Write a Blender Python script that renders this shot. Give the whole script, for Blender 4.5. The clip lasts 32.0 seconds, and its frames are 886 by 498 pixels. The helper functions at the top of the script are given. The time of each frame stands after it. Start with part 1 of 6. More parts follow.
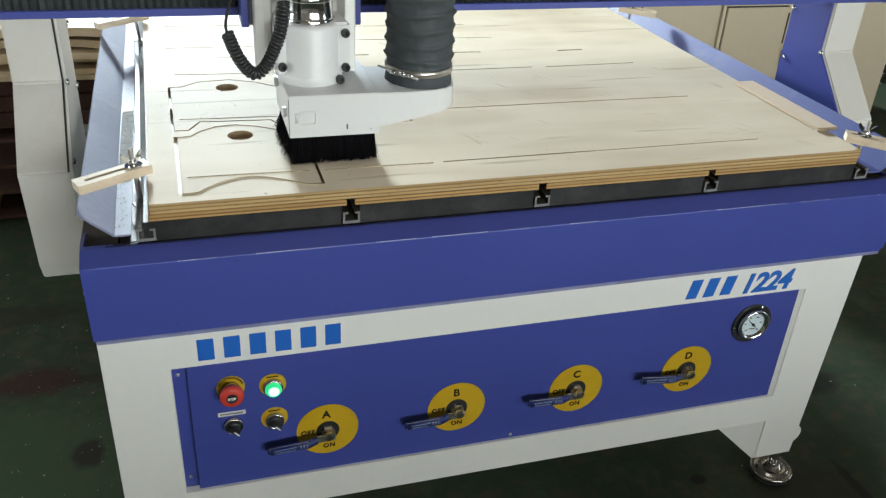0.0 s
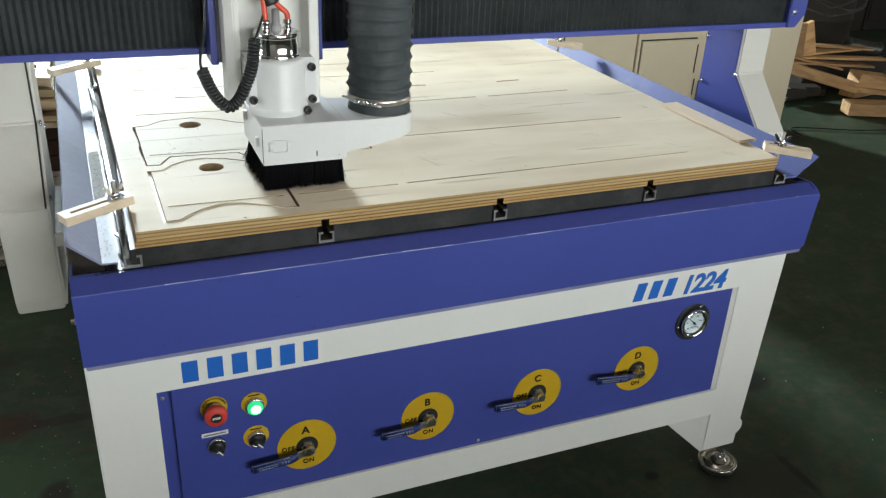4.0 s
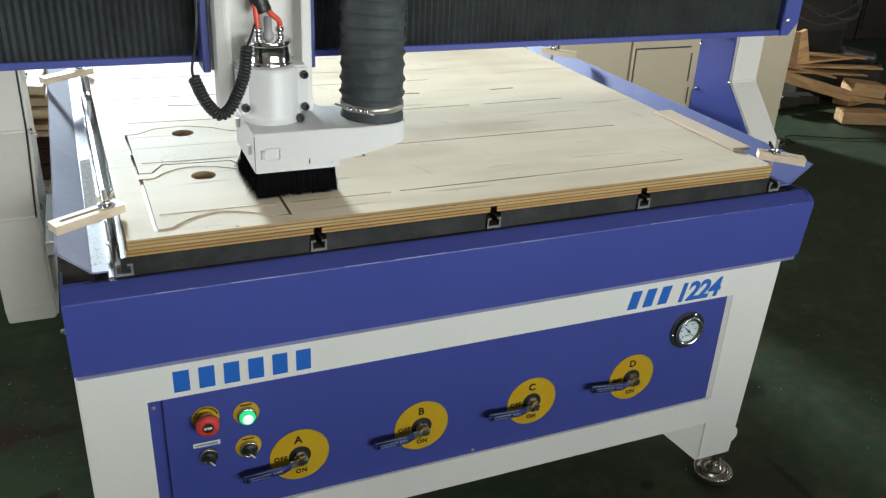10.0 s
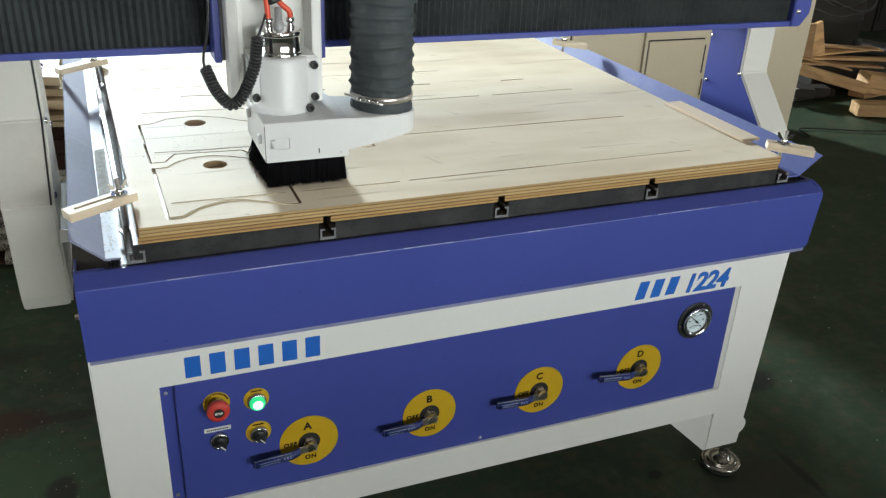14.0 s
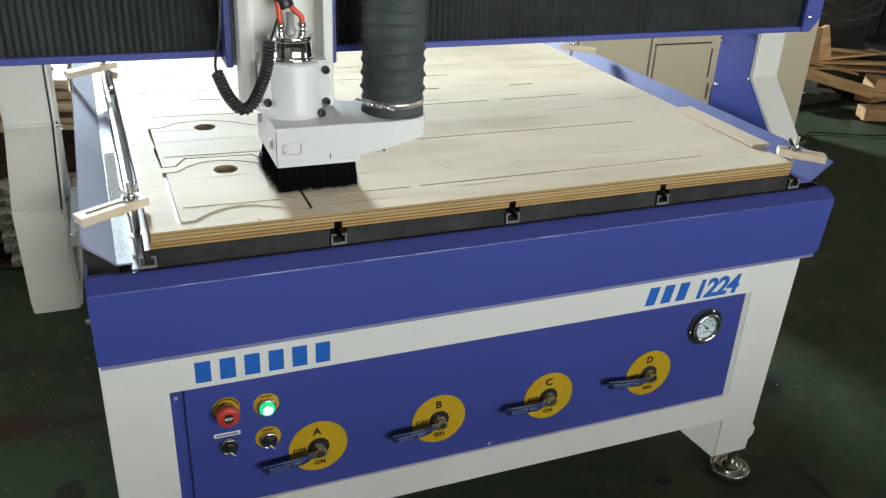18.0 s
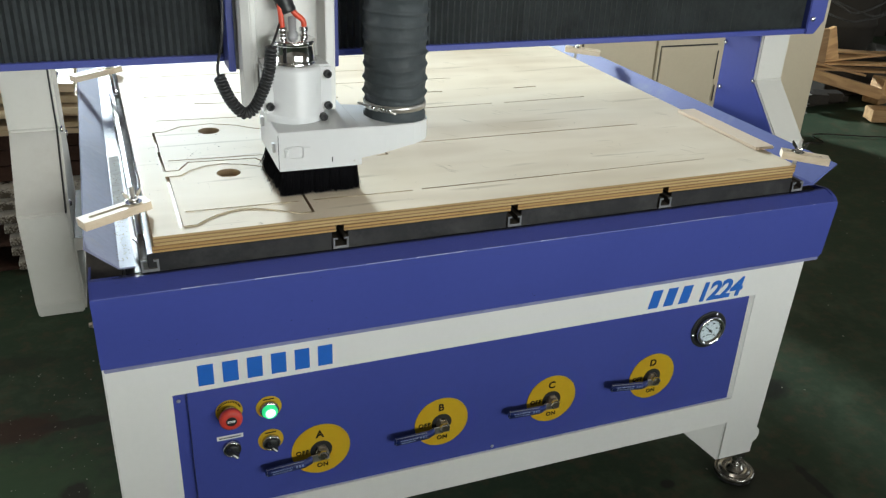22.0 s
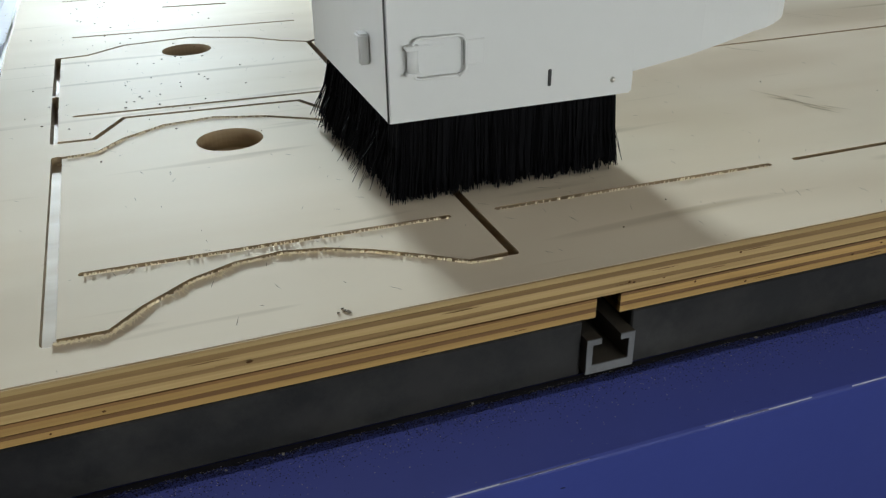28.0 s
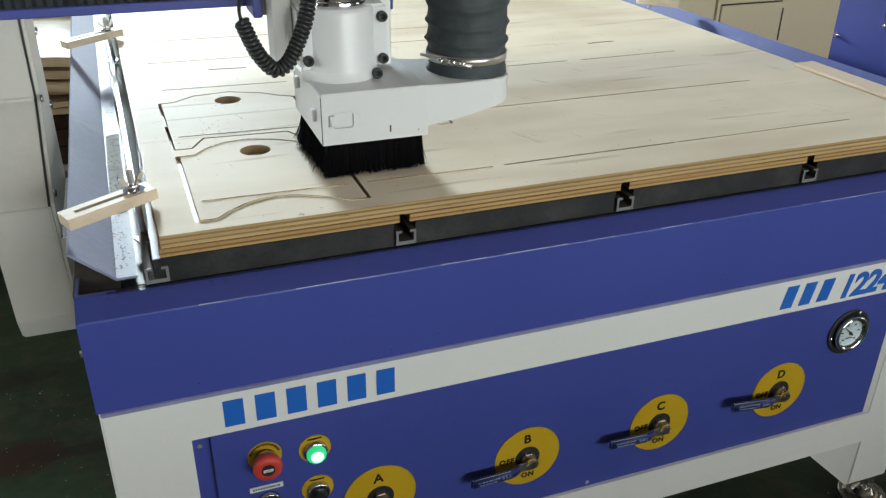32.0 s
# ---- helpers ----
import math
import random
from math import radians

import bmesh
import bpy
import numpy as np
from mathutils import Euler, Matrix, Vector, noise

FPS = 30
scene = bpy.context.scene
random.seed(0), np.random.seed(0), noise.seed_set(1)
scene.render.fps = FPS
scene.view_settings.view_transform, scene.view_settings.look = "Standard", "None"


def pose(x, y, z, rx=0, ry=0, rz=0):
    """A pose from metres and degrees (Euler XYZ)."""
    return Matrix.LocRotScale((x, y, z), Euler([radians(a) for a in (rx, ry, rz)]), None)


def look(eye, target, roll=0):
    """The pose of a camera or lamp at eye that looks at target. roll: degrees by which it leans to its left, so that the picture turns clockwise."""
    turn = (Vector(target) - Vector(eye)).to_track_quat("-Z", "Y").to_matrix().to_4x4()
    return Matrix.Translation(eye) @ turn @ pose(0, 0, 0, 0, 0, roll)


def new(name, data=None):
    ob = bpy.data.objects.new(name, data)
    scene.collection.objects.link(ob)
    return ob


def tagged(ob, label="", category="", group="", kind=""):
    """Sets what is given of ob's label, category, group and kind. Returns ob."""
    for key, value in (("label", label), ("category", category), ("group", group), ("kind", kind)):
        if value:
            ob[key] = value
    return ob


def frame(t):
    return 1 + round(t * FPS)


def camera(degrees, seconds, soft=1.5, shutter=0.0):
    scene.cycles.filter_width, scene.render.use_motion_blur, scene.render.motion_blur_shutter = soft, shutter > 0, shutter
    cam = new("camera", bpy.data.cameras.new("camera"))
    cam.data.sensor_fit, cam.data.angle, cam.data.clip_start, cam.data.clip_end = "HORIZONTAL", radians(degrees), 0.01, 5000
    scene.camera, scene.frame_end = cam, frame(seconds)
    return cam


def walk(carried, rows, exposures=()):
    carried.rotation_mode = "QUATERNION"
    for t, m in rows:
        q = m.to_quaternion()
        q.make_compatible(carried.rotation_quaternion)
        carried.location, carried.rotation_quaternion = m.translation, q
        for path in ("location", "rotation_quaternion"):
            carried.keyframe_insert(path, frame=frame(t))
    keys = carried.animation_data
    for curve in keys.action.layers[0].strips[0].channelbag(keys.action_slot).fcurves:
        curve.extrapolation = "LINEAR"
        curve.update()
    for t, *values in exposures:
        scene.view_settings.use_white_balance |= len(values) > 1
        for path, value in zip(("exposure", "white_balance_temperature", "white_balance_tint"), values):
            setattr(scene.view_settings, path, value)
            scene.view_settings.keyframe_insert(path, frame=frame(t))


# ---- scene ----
cam = camera(55.3, 32.0, soft=1.3)
PATH = [
    (0, (0.095, -1.127, 1.365), (0.634, 0.53, 0.384), 3.4),
    (0.5, (0.076, -1.144, 1.366), (0.681, 0.499, 0.4), 3.1),
    (1, (0.032, -1.176, 1.365), (0.682, 0.456, 0.408), 3.2),
    (1.5, (-0.001, -1.209, 1.368), (0.674, 0.422, 0.428), 3.0),
    (2, (-0.013, -1.218, 1.369), (0.681, 0.412, 0.441), 3.3),
    (2.5, (-0.012, -1.216, 1.368), (0.702, 0.414, 0.454), 3.4),
    (3, (-0.005, -1.215, 1.368), (0.707, 0.42, 0.462), 3.1),
    (3.5, (-0.003, -1.209, 1.367), (0.71, 0.433, 0.476), 2.9),
    (5.5, (-0.008, -1.205, 1.364), (0.701, 0.448, 0.489), 3.1),
    (6, (0.001, -1.214, 1.367), (0.699, 0.446, 0.497), 2.9),
    (6.5, (-0.001, -1.213, 1.365), (0.712, 0.442, 0.498), 3.1),
    (7, (0.001, -1.206, 1.361), (0.742, 0.438, 0.497), 3.2),
    (7.5, (0.007, -1.201, 1.361), (0.752, 0.441, 0.497), 3.0),
    (8, (0.011, -1.206, 1.364), (0.748, 0.439, 0.497), 2.9),
    (8.5, (0.006, -1.206, 1.363), (0.743, 0.439, 0.496), 3.0),
    (9, (0.003, -1.199, 1.362), (0.739, 0.445, 0.495), 3.1),
    (9.5, (0.004, -1.199, 1.363), (0.733, 0.449, 0.495), 3.0),
    (10, (0.002, -1.203, 1.362), (0.728, 0.448, 0.497), 2.9),
    (10.5, (0.003, -1.202, 1.365), (0.718, 0.451, 0.495), 2.8),
    (11, (0.003, -1.202, 1.364), (0.713, 0.451, 0.492), 2.7),
    (11.5, (0.0, -1.204, 1.362), (0.705, 0.453, 0.49), 2.5),
    (12, (0.003, -1.205, 1.366), (0.702, 0.45, 0.487), 2.5),
    (12.5, (0.002, -1.212, 1.364), (0.702, 0.444, 0.488), 2.6),
    (13, (0.007, -1.22, 1.366), (0.703, 0.435, 0.487), 2.6),
    (13.5, (0.006, -1.222, 1.364), (0.702, 0.433, 0.483), 2.6),
    (14, (0.006, -1.221, 1.363), (0.699, 0.435, 0.481), 2.7),
    (14.5, (0.004, -1.219, 1.363), (0.694, 0.439, 0.484), 2.7),
    (16.5, (0.008, -1.217, 1.372), (0.686, 0.444, 0.488), 2.7),
    (17, (0.006, -1.215, 1.372), (0.684, 0.446, 0.489), 2.8),
    (17.5, (0.002, -1.212, 1.368), (0.682, 0.45, 0.488), 2.7),
    (18, (-0.005, -1.21, 1.366), (0.683, 0.451, 0.488), 2.8),
    (18.5, (-0.001, -1.21, 1.367), (0.684, 0.45, 0.486), 2.8),
    (19, (0.0, -1.211, 1.369), (0.686, 0.446, 0.485), 2.9),
    (19.5, (-0.003, -1.209, 1.37), (0.683, 0.449, 0.487), 3.0),
    (20, (0.002, -1.21, 1.372), (0.68, 0.451, 0.489), 2.8),
    (20.5, (0.001, -1.211, 1.368), (0.681, 0.451, 0.488), 2.7),
    (21, (0.002, -1.212, 1.37), (0.681, 0.451, 0.492), 2.7),
    (21.5, (-0.0, -1.211, 1.371), (0.674, 0.454, 0.493), 2.7),
    (22, (0.004, -1.215, 1.37), (0.675, 0.454, 0.495), 2.5),
    (22.5, (0.004, -1.214, 1.369), (0.673, 0.455, 0.494), 2.4),
    (23, (0.006, -1.192, 1.36), (0.662, 0.475, 0.47), 2.1),
    (23.5, (0.004, -1.122, 1.345), (0.688, 0.527, 0.444), 2.4),
    (24, (0.041, -0.991, 1.33), (0.706, 0.636, 0.376), 2.5),
    (24.5, (0.084, -0.836, 1.307), (0.705, 0.785, 0.314), 2.1),
    (25, (0.075, -0.669, 1.26), (0.707, 0.936, 0.248), 1.2),
    (25.5, (0.073, -0.517, 1.192), (0.69, 1.053, 0.119), -1.4),
    (26, (0.106, -0.361, 1.095), (0.74, 1.179, -0.011), -1.6),
    (26.5, (0.13, -0.295, 1.033), (0.697, 1.302, -0.03), -2.9),
    (28.5, (0.122, -0.292, 1.004), (0.742, 1.381, 0.099), -0.4),
    (29, (0.126, -0.3, 1.003), (0.759, 1.377, 0.116), -0.1),
    (29.5, (0.12, -0.321, 1.006), (0.758, 1.354, 0.119), 0.2),
    (30, (0.103, -0.371, 1.026), (0.734, 1.307, 0.139), 0.3),
    (30.5, (0.064, -0.486, 1.08), (0.719, 1.181, 0.19), 0.6),
    (31, (0.051, -0.634, 1.151), (0.674, 1.032, 0.237), 0.2),
    (31.5, (0.037, -0.795, 1.202), (0.666, 0.873, 0.297), 0.5),
    (32, (0.024, -0.897, 1.237), (0.651, 0.767, 0.323), 0.7),
]

walk(cam, [(t, look(eye, target, roll)) for t, eye, target, roll in PATH],
     exposures=[(0.0, 0.0), (23.5, 0.0), (24.8, -0.15), (26.0, -0.42), (29.6, -0.62), (31.0, -0.38), (32.0, -0.2)])

# ---- light ----
world = bpy.data.worlds.new("world")
scene.world = world
world.use_nodes = True
bg = world.node_tree.nodes["Background"]
bg.inputs["Color"].default_value = (0.75, 0.85, 1.0, 1)
bg.inputs["Strength"].default_value = 0.3
scene.view_settings.exposure = 0.0


def area_lamp(name, eye, target, sx, sy, watts, colour):
    d = bpy.data.lights.new(name, "AREA")
    d.shape, d.size, d.size_y, d.energy, d.color = "RECTANGLE", sx, sy, watts, colour
    ob = new(name, d)
    ob.matrix_world = look(eye, target)
    return ob


# low daylight from a window behind the machine, wide unseen window behind the camera
area_lamp("window_light", (0.24, 9.26, 2.98), (0.25, 0.2, 0.82), 0.96, 0.67, 2230, (0.80, 0.94, 1.0))
# fill added to brighten faces turned west, no window known there
area_lamp("west_fill_light", (-7.9, 2.2, 1.75), (0.4, 0.4, 0.8), 4.0, 1.8, 400, (0.93, 0.98, 1.0))
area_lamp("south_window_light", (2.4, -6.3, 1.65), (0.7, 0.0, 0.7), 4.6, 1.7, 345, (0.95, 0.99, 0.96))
# weak overhead fill, added without a seen source
area_lamp("overhead_fill", (0.4, -0.6, 4.25), (0.4, -0.6, 0.0), 1.2, 0.3, 9, (1.0, 0.93, 0.84))


# ---- materials ----
def mat(name, base, rough=0.5, metal=0.0, vary=0.12, scale=6.0, fine=90.0, bump=0.05, dirt=None, dirt_amount=0.3, dirt_scale=3.0, coat=0.0, rand=0.0, spec=0.5, dirt2=None, lo=0.56, hi=0.72):
    m = bpy.data.materials.new(name)
    m.use_nodes = True
    nt = m.node_tree
    n, l = nt.nodes, nt.links
    b = n["Principled BSDF"]
    tc = n.new("ShaderNodeTexCoord")
    big = n.new("ShaderNodeTexNoise")
    big.inputs["Scale"].default_value, big.inputs["Detail"].default_value = scale, 5
    small = n.new("ShaderNodeTexNoise")
    small.inputs["Scale"].default_value, small.inputs["Detail"].default_value = fine, 3
    l.new(tc.outputs["Object"], big.inputs["Vector"])
    l.new(tc.outputs["Object"], small.inputs["Vector"])
    mix = n.new("ShaderNodeMix")
    mix.data_type = "RGBA"
    dark = tuple(c * (1 - vary) for c in base)
    light = tuple(min(1, c * (1 + vary)) for c in base)
    mix.inputs["A"].default_value, mix.inputs["B"].default_value = (*dark, 1), (*light, 1)
    add = n.new("ShaderNodeMath")
    add.operation = "ADD"
    half = n.new("ShaderNodeMath")
    half.operation, half.inputs[1].default_value = "MULTIPLY", 0.45
    l.new(small.outputs["Fac"], half.inputs[0])
    l.new(big.outputs["Fac"], add.inputs[0])
    l.new(half.outputs[0], add.inputs[1])
    rng = n.new("ShaderNodeMapRange")
    rng.inputs["From Min"].default_value, rng.inputs["From Max"].default_value = 0.45, 1.0
    l.new(add.outputs[0], rng.inputs["Value"])
    l.new(rng.outputs[0], mix.inputs["Factor"])
    col = mix.outputs["Result"]
    if rand:
        info = n.new("ShaderNodeObjectInfo")
        hsv = n.new("ShaderNodeHueSaturation")
        rr = n.new("ShaderNodeMapRange")
        rr.inputs["To Min"].default_value, rr.inputs["To Max"].default_value = 1 - rand, 1 + rand
        l.new(info.outputs["Random"], rr.inputs["Value"])
        l.new(rr.outputs[0], hsv.inputs["Value"])
        l.new(col, hsv.inputs["Color"])
        col = hsv.outputs["Color"]
    for k, dirt in enumerate(q for q in (dirt, dirt2) if q):
        dn = n.new("ShaderNodeTexNoise")
        dn.inputs["Scale"].default_value, dn.inputs["Detail"].default_value, dn.inputs["Roughness"].default_value = dirt_scale * (1 + 1.7 * k), 8, 0.7
        sh = n.new("ShaderNodeVectorMath")
        sh.inputs[1].default_value = (3.1 * k, 1.7 * k, 0)
        l.new(tc.outputs["Object"], sh.inputs[0])
        l.new(sh.outputs[0], dn.inputs["Vector"])
        dr = n.new("ShaderNodeMapRange")
        dr.inputs["From Min"].default_value, dr.inputs["From Max"].default_value = lo, hi
        dr.inputs["To Max"].default_value = dirt_amount
        l.new(dn.outputs["Fac"], dr.inputs["Value"])
        dm = n.new("ShaderNodeMix")
        dm.data_type = "RGBA"
        dm.inputs["B"].default_value = (*dirt, 1)
        l.new(dr.outputs[0], dm.inputs["Factor"])
        l.new(col, dm.inputs["A"])
        col = dm.outputs["Result"]
    l.new(col, b.inputs["Base Color"])
    rm = n.new("ShaderNodeMapRange")
    rm.inputs["To Min"].default_value, rm.inputs["To Max"].default_value = max(0.02, rough * 0.8), min(1, rough * 1.25)
    l.new(big.outputs["Fac"], rm.inputs["Value"])
    l.new(rm.outputs[0], b.inputs["Roughness"])
    b.inputs["Metallic"].default_value = metal
    b.inputs["Coat Weight"].default_value, b.inputs["Specular IOR Level"].default_value = coat, spec
    if bump:
        bp = n.new("ShaderNodeBump")
        bp.inputs["Strength"].default_value, bp.inputs["Distance"].default_value = bump, 0.002
        l.new(small.outputs["Fac"], bp.inputs["Height"])
        l.new(bp.outputs["Normal"], b.inputs["Normal"])
    return m


def wood_mat(name, light, dark, along=(1, 14, 14), scale=5.0, rough=0.6, stain=None, rand=0.1, flecks=None, spec=0.4):
    """Streaky grain, long in the direction where along is small."""
    m = bpy.data.materials.new(name)
    m.use_nodes = True
    nt = m.node_tree
    n, l = nt.nodes, nt.links
    b = n["Principled BSDF"]
    tc, mp = n.new("ShaderNodeTexCoord"), n.new("ShaderNodeMapping")
    mp.inputs["Scale"].default_value = along
    info = n.new("ShaderNodeObjectInfo")
    l.new(tc.outputs["Object"], mp.inputs["Vector"])
    shift = n.new("ShaderNodeVectorMath")
    shift.operation = "MULTIPLY_ADD"
    shift.inputs[1].default_value = (7, 11, 13)
    l.new(info.outputs["Random"], shift.inputs[0])
    l.new(mp.outputs["Vector"], shift.inputs[2])
    grain = n.new("ShaderNodeTexNoise")
    grain.inputs["Scale"].default_value, grain.inputs["Detail"].default_value, grain.inputs["Distortion"].default_value = scale, 7, 0.6
    l.new(shift.outputs[0], grain.inputs["Vector"])
    ramp = n.new("ShaderNodeValToRGB")
    ramp.color_ramp.elements[0].position, ramp.color_ramp.elements[1].position = 0.32, 0.68
    ramp.color_ramp.elements[0].color, ramp.color_ramp.elements[1].color = (*dark, 1), (*light, 1)
    l.new(grain.outputs["Fac"], ramp.inputs["Fac"])
    col = ramp.outputs["Color"]
    if stain:
        st = n.new("ShaderNodeTexNoise")
        st.inputs["Scale"].default_value, st.inputs["Detail"].default_value = 2.2, 4
        l.new(tc.outputs["Object"], st.inputs["Vector"])
        sr = n.new("ShaderNodeMapRange")
        sr.inputs["From Min"].default_value, sr.inputs["From Max"].default_value, sr.inputs["To Max"].default_value = 0.5, 0.8, 0.55
        l.new(st.outputs["Fac"], sr.inputs["Value"])
        sm = n.new("ShaderNodeMix")
        sm.data_type = "RGBA"
        sm.inputs["B"].default_value = (*stain, 1)
        l.new(sr.outputs[0], sm.inputs["Factor"])
        l.new(col, sm.inputs["A"])
        col = sm.outputs["Result"]
    if flecks:
        # slanting sander marks and small dark rays
        for turn, sc, lo, soft_by, most, tone in ((-0.9, (2.2, 8, 1), 0.50, 0.22, 0.5, stain or dark), (0.7, (9, 3, 1), 0.52, 0.22, 0.35, light), (-0.75, (3.5, 46, 1), 0.66, 0.08, 0.5, flecks), (0.5, (5, 60, 1), 0.70, 0.08, 0.5, flecks)):
            fm, fn, fr, fx = n.new("ShaderNodeMapping"), n.new("ShaderNodeTexNoise"), n.new("ShaderNodeMapRange"), n.new("ShaderNodeMix")
            fm.inputs["Rotation"].default_value, fm.inputs["Scale"].default_value = (0, 0, turn), sc
            fn.inputs["Scale"].default_value, fn.inputs["Detail"].default_value = 1.0, 2
            fr.inputs["From Min"].default_value, fr.inputs["From Max"].default_value, fr.inputs["To Max"].default_value = lo, lo + soft_by, most
            fx.data_type = "RGBA"
            fx.inputs["B"].default_value = (*tone, 1)
            l.new(tc.outputs["Object"], fm.inputs["Vector"])
            l.new(fm.outputs["Vector"], fn.inputs["Vector"])
            l.new(fn.outputs["Fac"], fr.inputs["Value"])
            l.new(fr.outputs[0], fx.inputs["Factor"])
            l.new(col, fx.inputs["A"])
            col = fx.outputs["Result"]
    hsv, rr = n.new("ShaderNodeHueSaturation"), n.new("ShaderNodeMapRange")
    rr.inputs["To Min"].default_value, rr.inputs["To Max"].default_value = 1 - rand, 1 + rand
    l.new(info.outputs["Random"], rr.inputs["Value"])
    l.new(rr.outputs[0], hsv.inputs["Value"])
    l.new(col, hsv.inputs["Color"])
    l.new(hsv.outputs["Color"], b.inputs["Base Color"])
    b.inputs["Roughness"].default_value, b.inputs["Specular IOR Level"].default_value = rough, spec
    bp = n.new("ShaderNodeBump")
    bp.inputs["Strength"].default_value, bp.inputs["Distance"].default_value = 0.15, 0.002
    l.new(grain.outputs["Fac"], bp.inputs["Height"])
    l.new(bp.outputs["Normal"], b.inputs["Normal"])
    return m


M_BLUE = mat("blue_paint", (0.048, 0.066, 0.285), 0.36, vary=0.06, scale=4, bump=0.03, dirt=(0.085, 0.10, 0.29), dirt_amount=0.15, dirt_scale=2.5, spec=0.42)
M_BLUE_DUSTY = mat("blue_paint_dusty", (0.19, 0.197, 0.285), 0.6, vary=0.14, scale=6, dirt=(0.33, 0.33, 0.37), dirt_amount=0.5, dirt_scale=7, spec=0.25, dirt2=(0.22, 0.20, 0.21))
M_BLUE_FILM = mat("blue_paint_thin_dust", (0.085, 0.105, 0.30), 0.5, vary=0.1, scale=6, dirt=(0.17, 0.18, 0.30), dirt_amount=0.5, dirt_scale=8, spec=0.3)
M_WHITE = mat("white_paint", (0.72, 0.72, 0.69), 0.42, vary=0.03, scale=3, bump=0.03, dirt=(0.5, 0.48, 0.42), dirt_amount=0.2, dirt_scale=4)
M_GANTRY = mat("off_white_paint", (0.56, 0.55, 0.505), 0.45, vary=0.03, scale=3, bump=0.03, dirt=(0.40, 0.37, 0.32), dirt_amount=0.3, dirt_scale=5)
M_SHOE = mat("white_enamel", (0.66, 0.67, 0.67), 0.33, vary=0.025, scale=7, bump=0.02, dirt=(0.55, 0.54, 0.5), dirt_amount=0.15, dirt_scale=10)
M_STEEL = mat("bare_steel", (0.55, 0.53, 0.5), 0.35, 1.0, vary=0.2, scale=25, bump=0.05, dirt=(0.3, 0.2, 0.12), dirt_amount=0.35, dirt_scale=14)
M_FOOT = mat("dull_zinc", (0.42, 0.40, 0.37), 0.24, 1.0, vary=0.2, scale=18, bump=0.06, dirt=(0.12, 0.10, 0.08), dirt_amount=0.6, dirt_scale=22)
M_CHROME = mat("chrome", (0.82, 0.82, 0.82), 0.09, 1.0, vary=0.02, scale=10, bump=0.0)
M_ALU = mat("aluminium", (0.36, 0.365, 0.37), 0.5, 0.2, vary=0.12, scale=20, bump=0.06, dirt=(0.16, 0.13, 0.10), dirt_amount=0.5, dirt_scale=16, spec=0.3)
M_CUT = mat("sawn_aluminium", (0.16, 0.165, 0.172), 0.5, 0.2, vary=0.15, scale=60, bump=0.06, dirt=(0.10, 0.085, 0.07), dirt_amount=0.6, dirt_scale=60, spec=0.3)
M_PVC = mat("grey_pvc", (0.009, 0.0093, 0.010), 0.48, vary=0.35, scale=9, bump=0.05, dirt=(0.038, 0.037, 0.036), dirt_amount=0.8, dirt_scale=8, spec=0.35, dirt2=(0.022, 0.021, 0.021), lo=0.48, hi=0.62)
M_BLACK = mat("black_plastic", (0.016, 0.017, 0.018), 0.42, vary=0.15, scale=20, bump=0.03)
M_BELLOWS = mat("black_bellows", (0.092, 0.106, 0.11), 0.40, vary=0.3, scale=14, bump=0.08, dirt=(0.03, 0.03, 0.03), dirt_amount=0.6, dirt_scale=9)
M_DUCT = mat("dark_fabric", (0.040, 0.050, 0.055), 0.6, vary=0.2, scale=14, fine=300, bump=0.2)
M_BRISTLE = mat("black_bristle", (0.0035, 0.0035, 0.0045), 0.75, vary=0.3, scale=80, bump=0.0, spec=0.06)
M_RED = mat("red_plastic", (0.52, 0.045, 0.03), 0.4, vary=0.08, scale=20, bump=0.02)
M_HOSE = mat("red_hose", (0.68, 0.07, 0.025), 0.35, vary=0.08, scale=20, bump=0.02)
M_YELLOW = mat("yellow_plate", (0.52, 0.33, 0.012), 0.38, vary=0.05, scale=15, bump=0.02)
M_HANDLE = mat("blue_vinyl", (0.010, 0.022, 0.115), 0.36, vary=0.12, scale=30, bump=0.04)
M_PRINT = mat("blue_lettering", (0.008, 0.115, 0.48), 0.45, vary=0.04, scale=10, bump=0.0)
M_INK = mat("black_ink", (0.010, 0.009, 0.006), 0.6, vary=0.05, scale=10, bump=0.0, spec=0.2)
M_LABEL = mat("white_label", (0.68, 0.68, 0.66), 0.5, vary=0.04, scale=30, bump=0.0)
M_DIAL = mat("pale_blue_dial", (0.44, 0.52, 0.55), 0.5, vary=0.04, scale=30, bump=0.0)
M_BRASS = mat("nickel_brass", (0.5, 0.44, 0.36), 0.28, 1.0, vary=0.15, scale=40, bump=0.06)
M_FLOOR = mat("green_floor_paint", (0.022, 0.039, 0.021), 0.52, vary=0.25, scale=2.2, fine=38, bump=0.2, dirt=(0.052, 0.072, 0.043), dirt_amount=0.75, dirt_scale=7.0, spec=0.3, dirt2=(0.066, 0.048, 0.028), lo=0.50, hi=0.66)


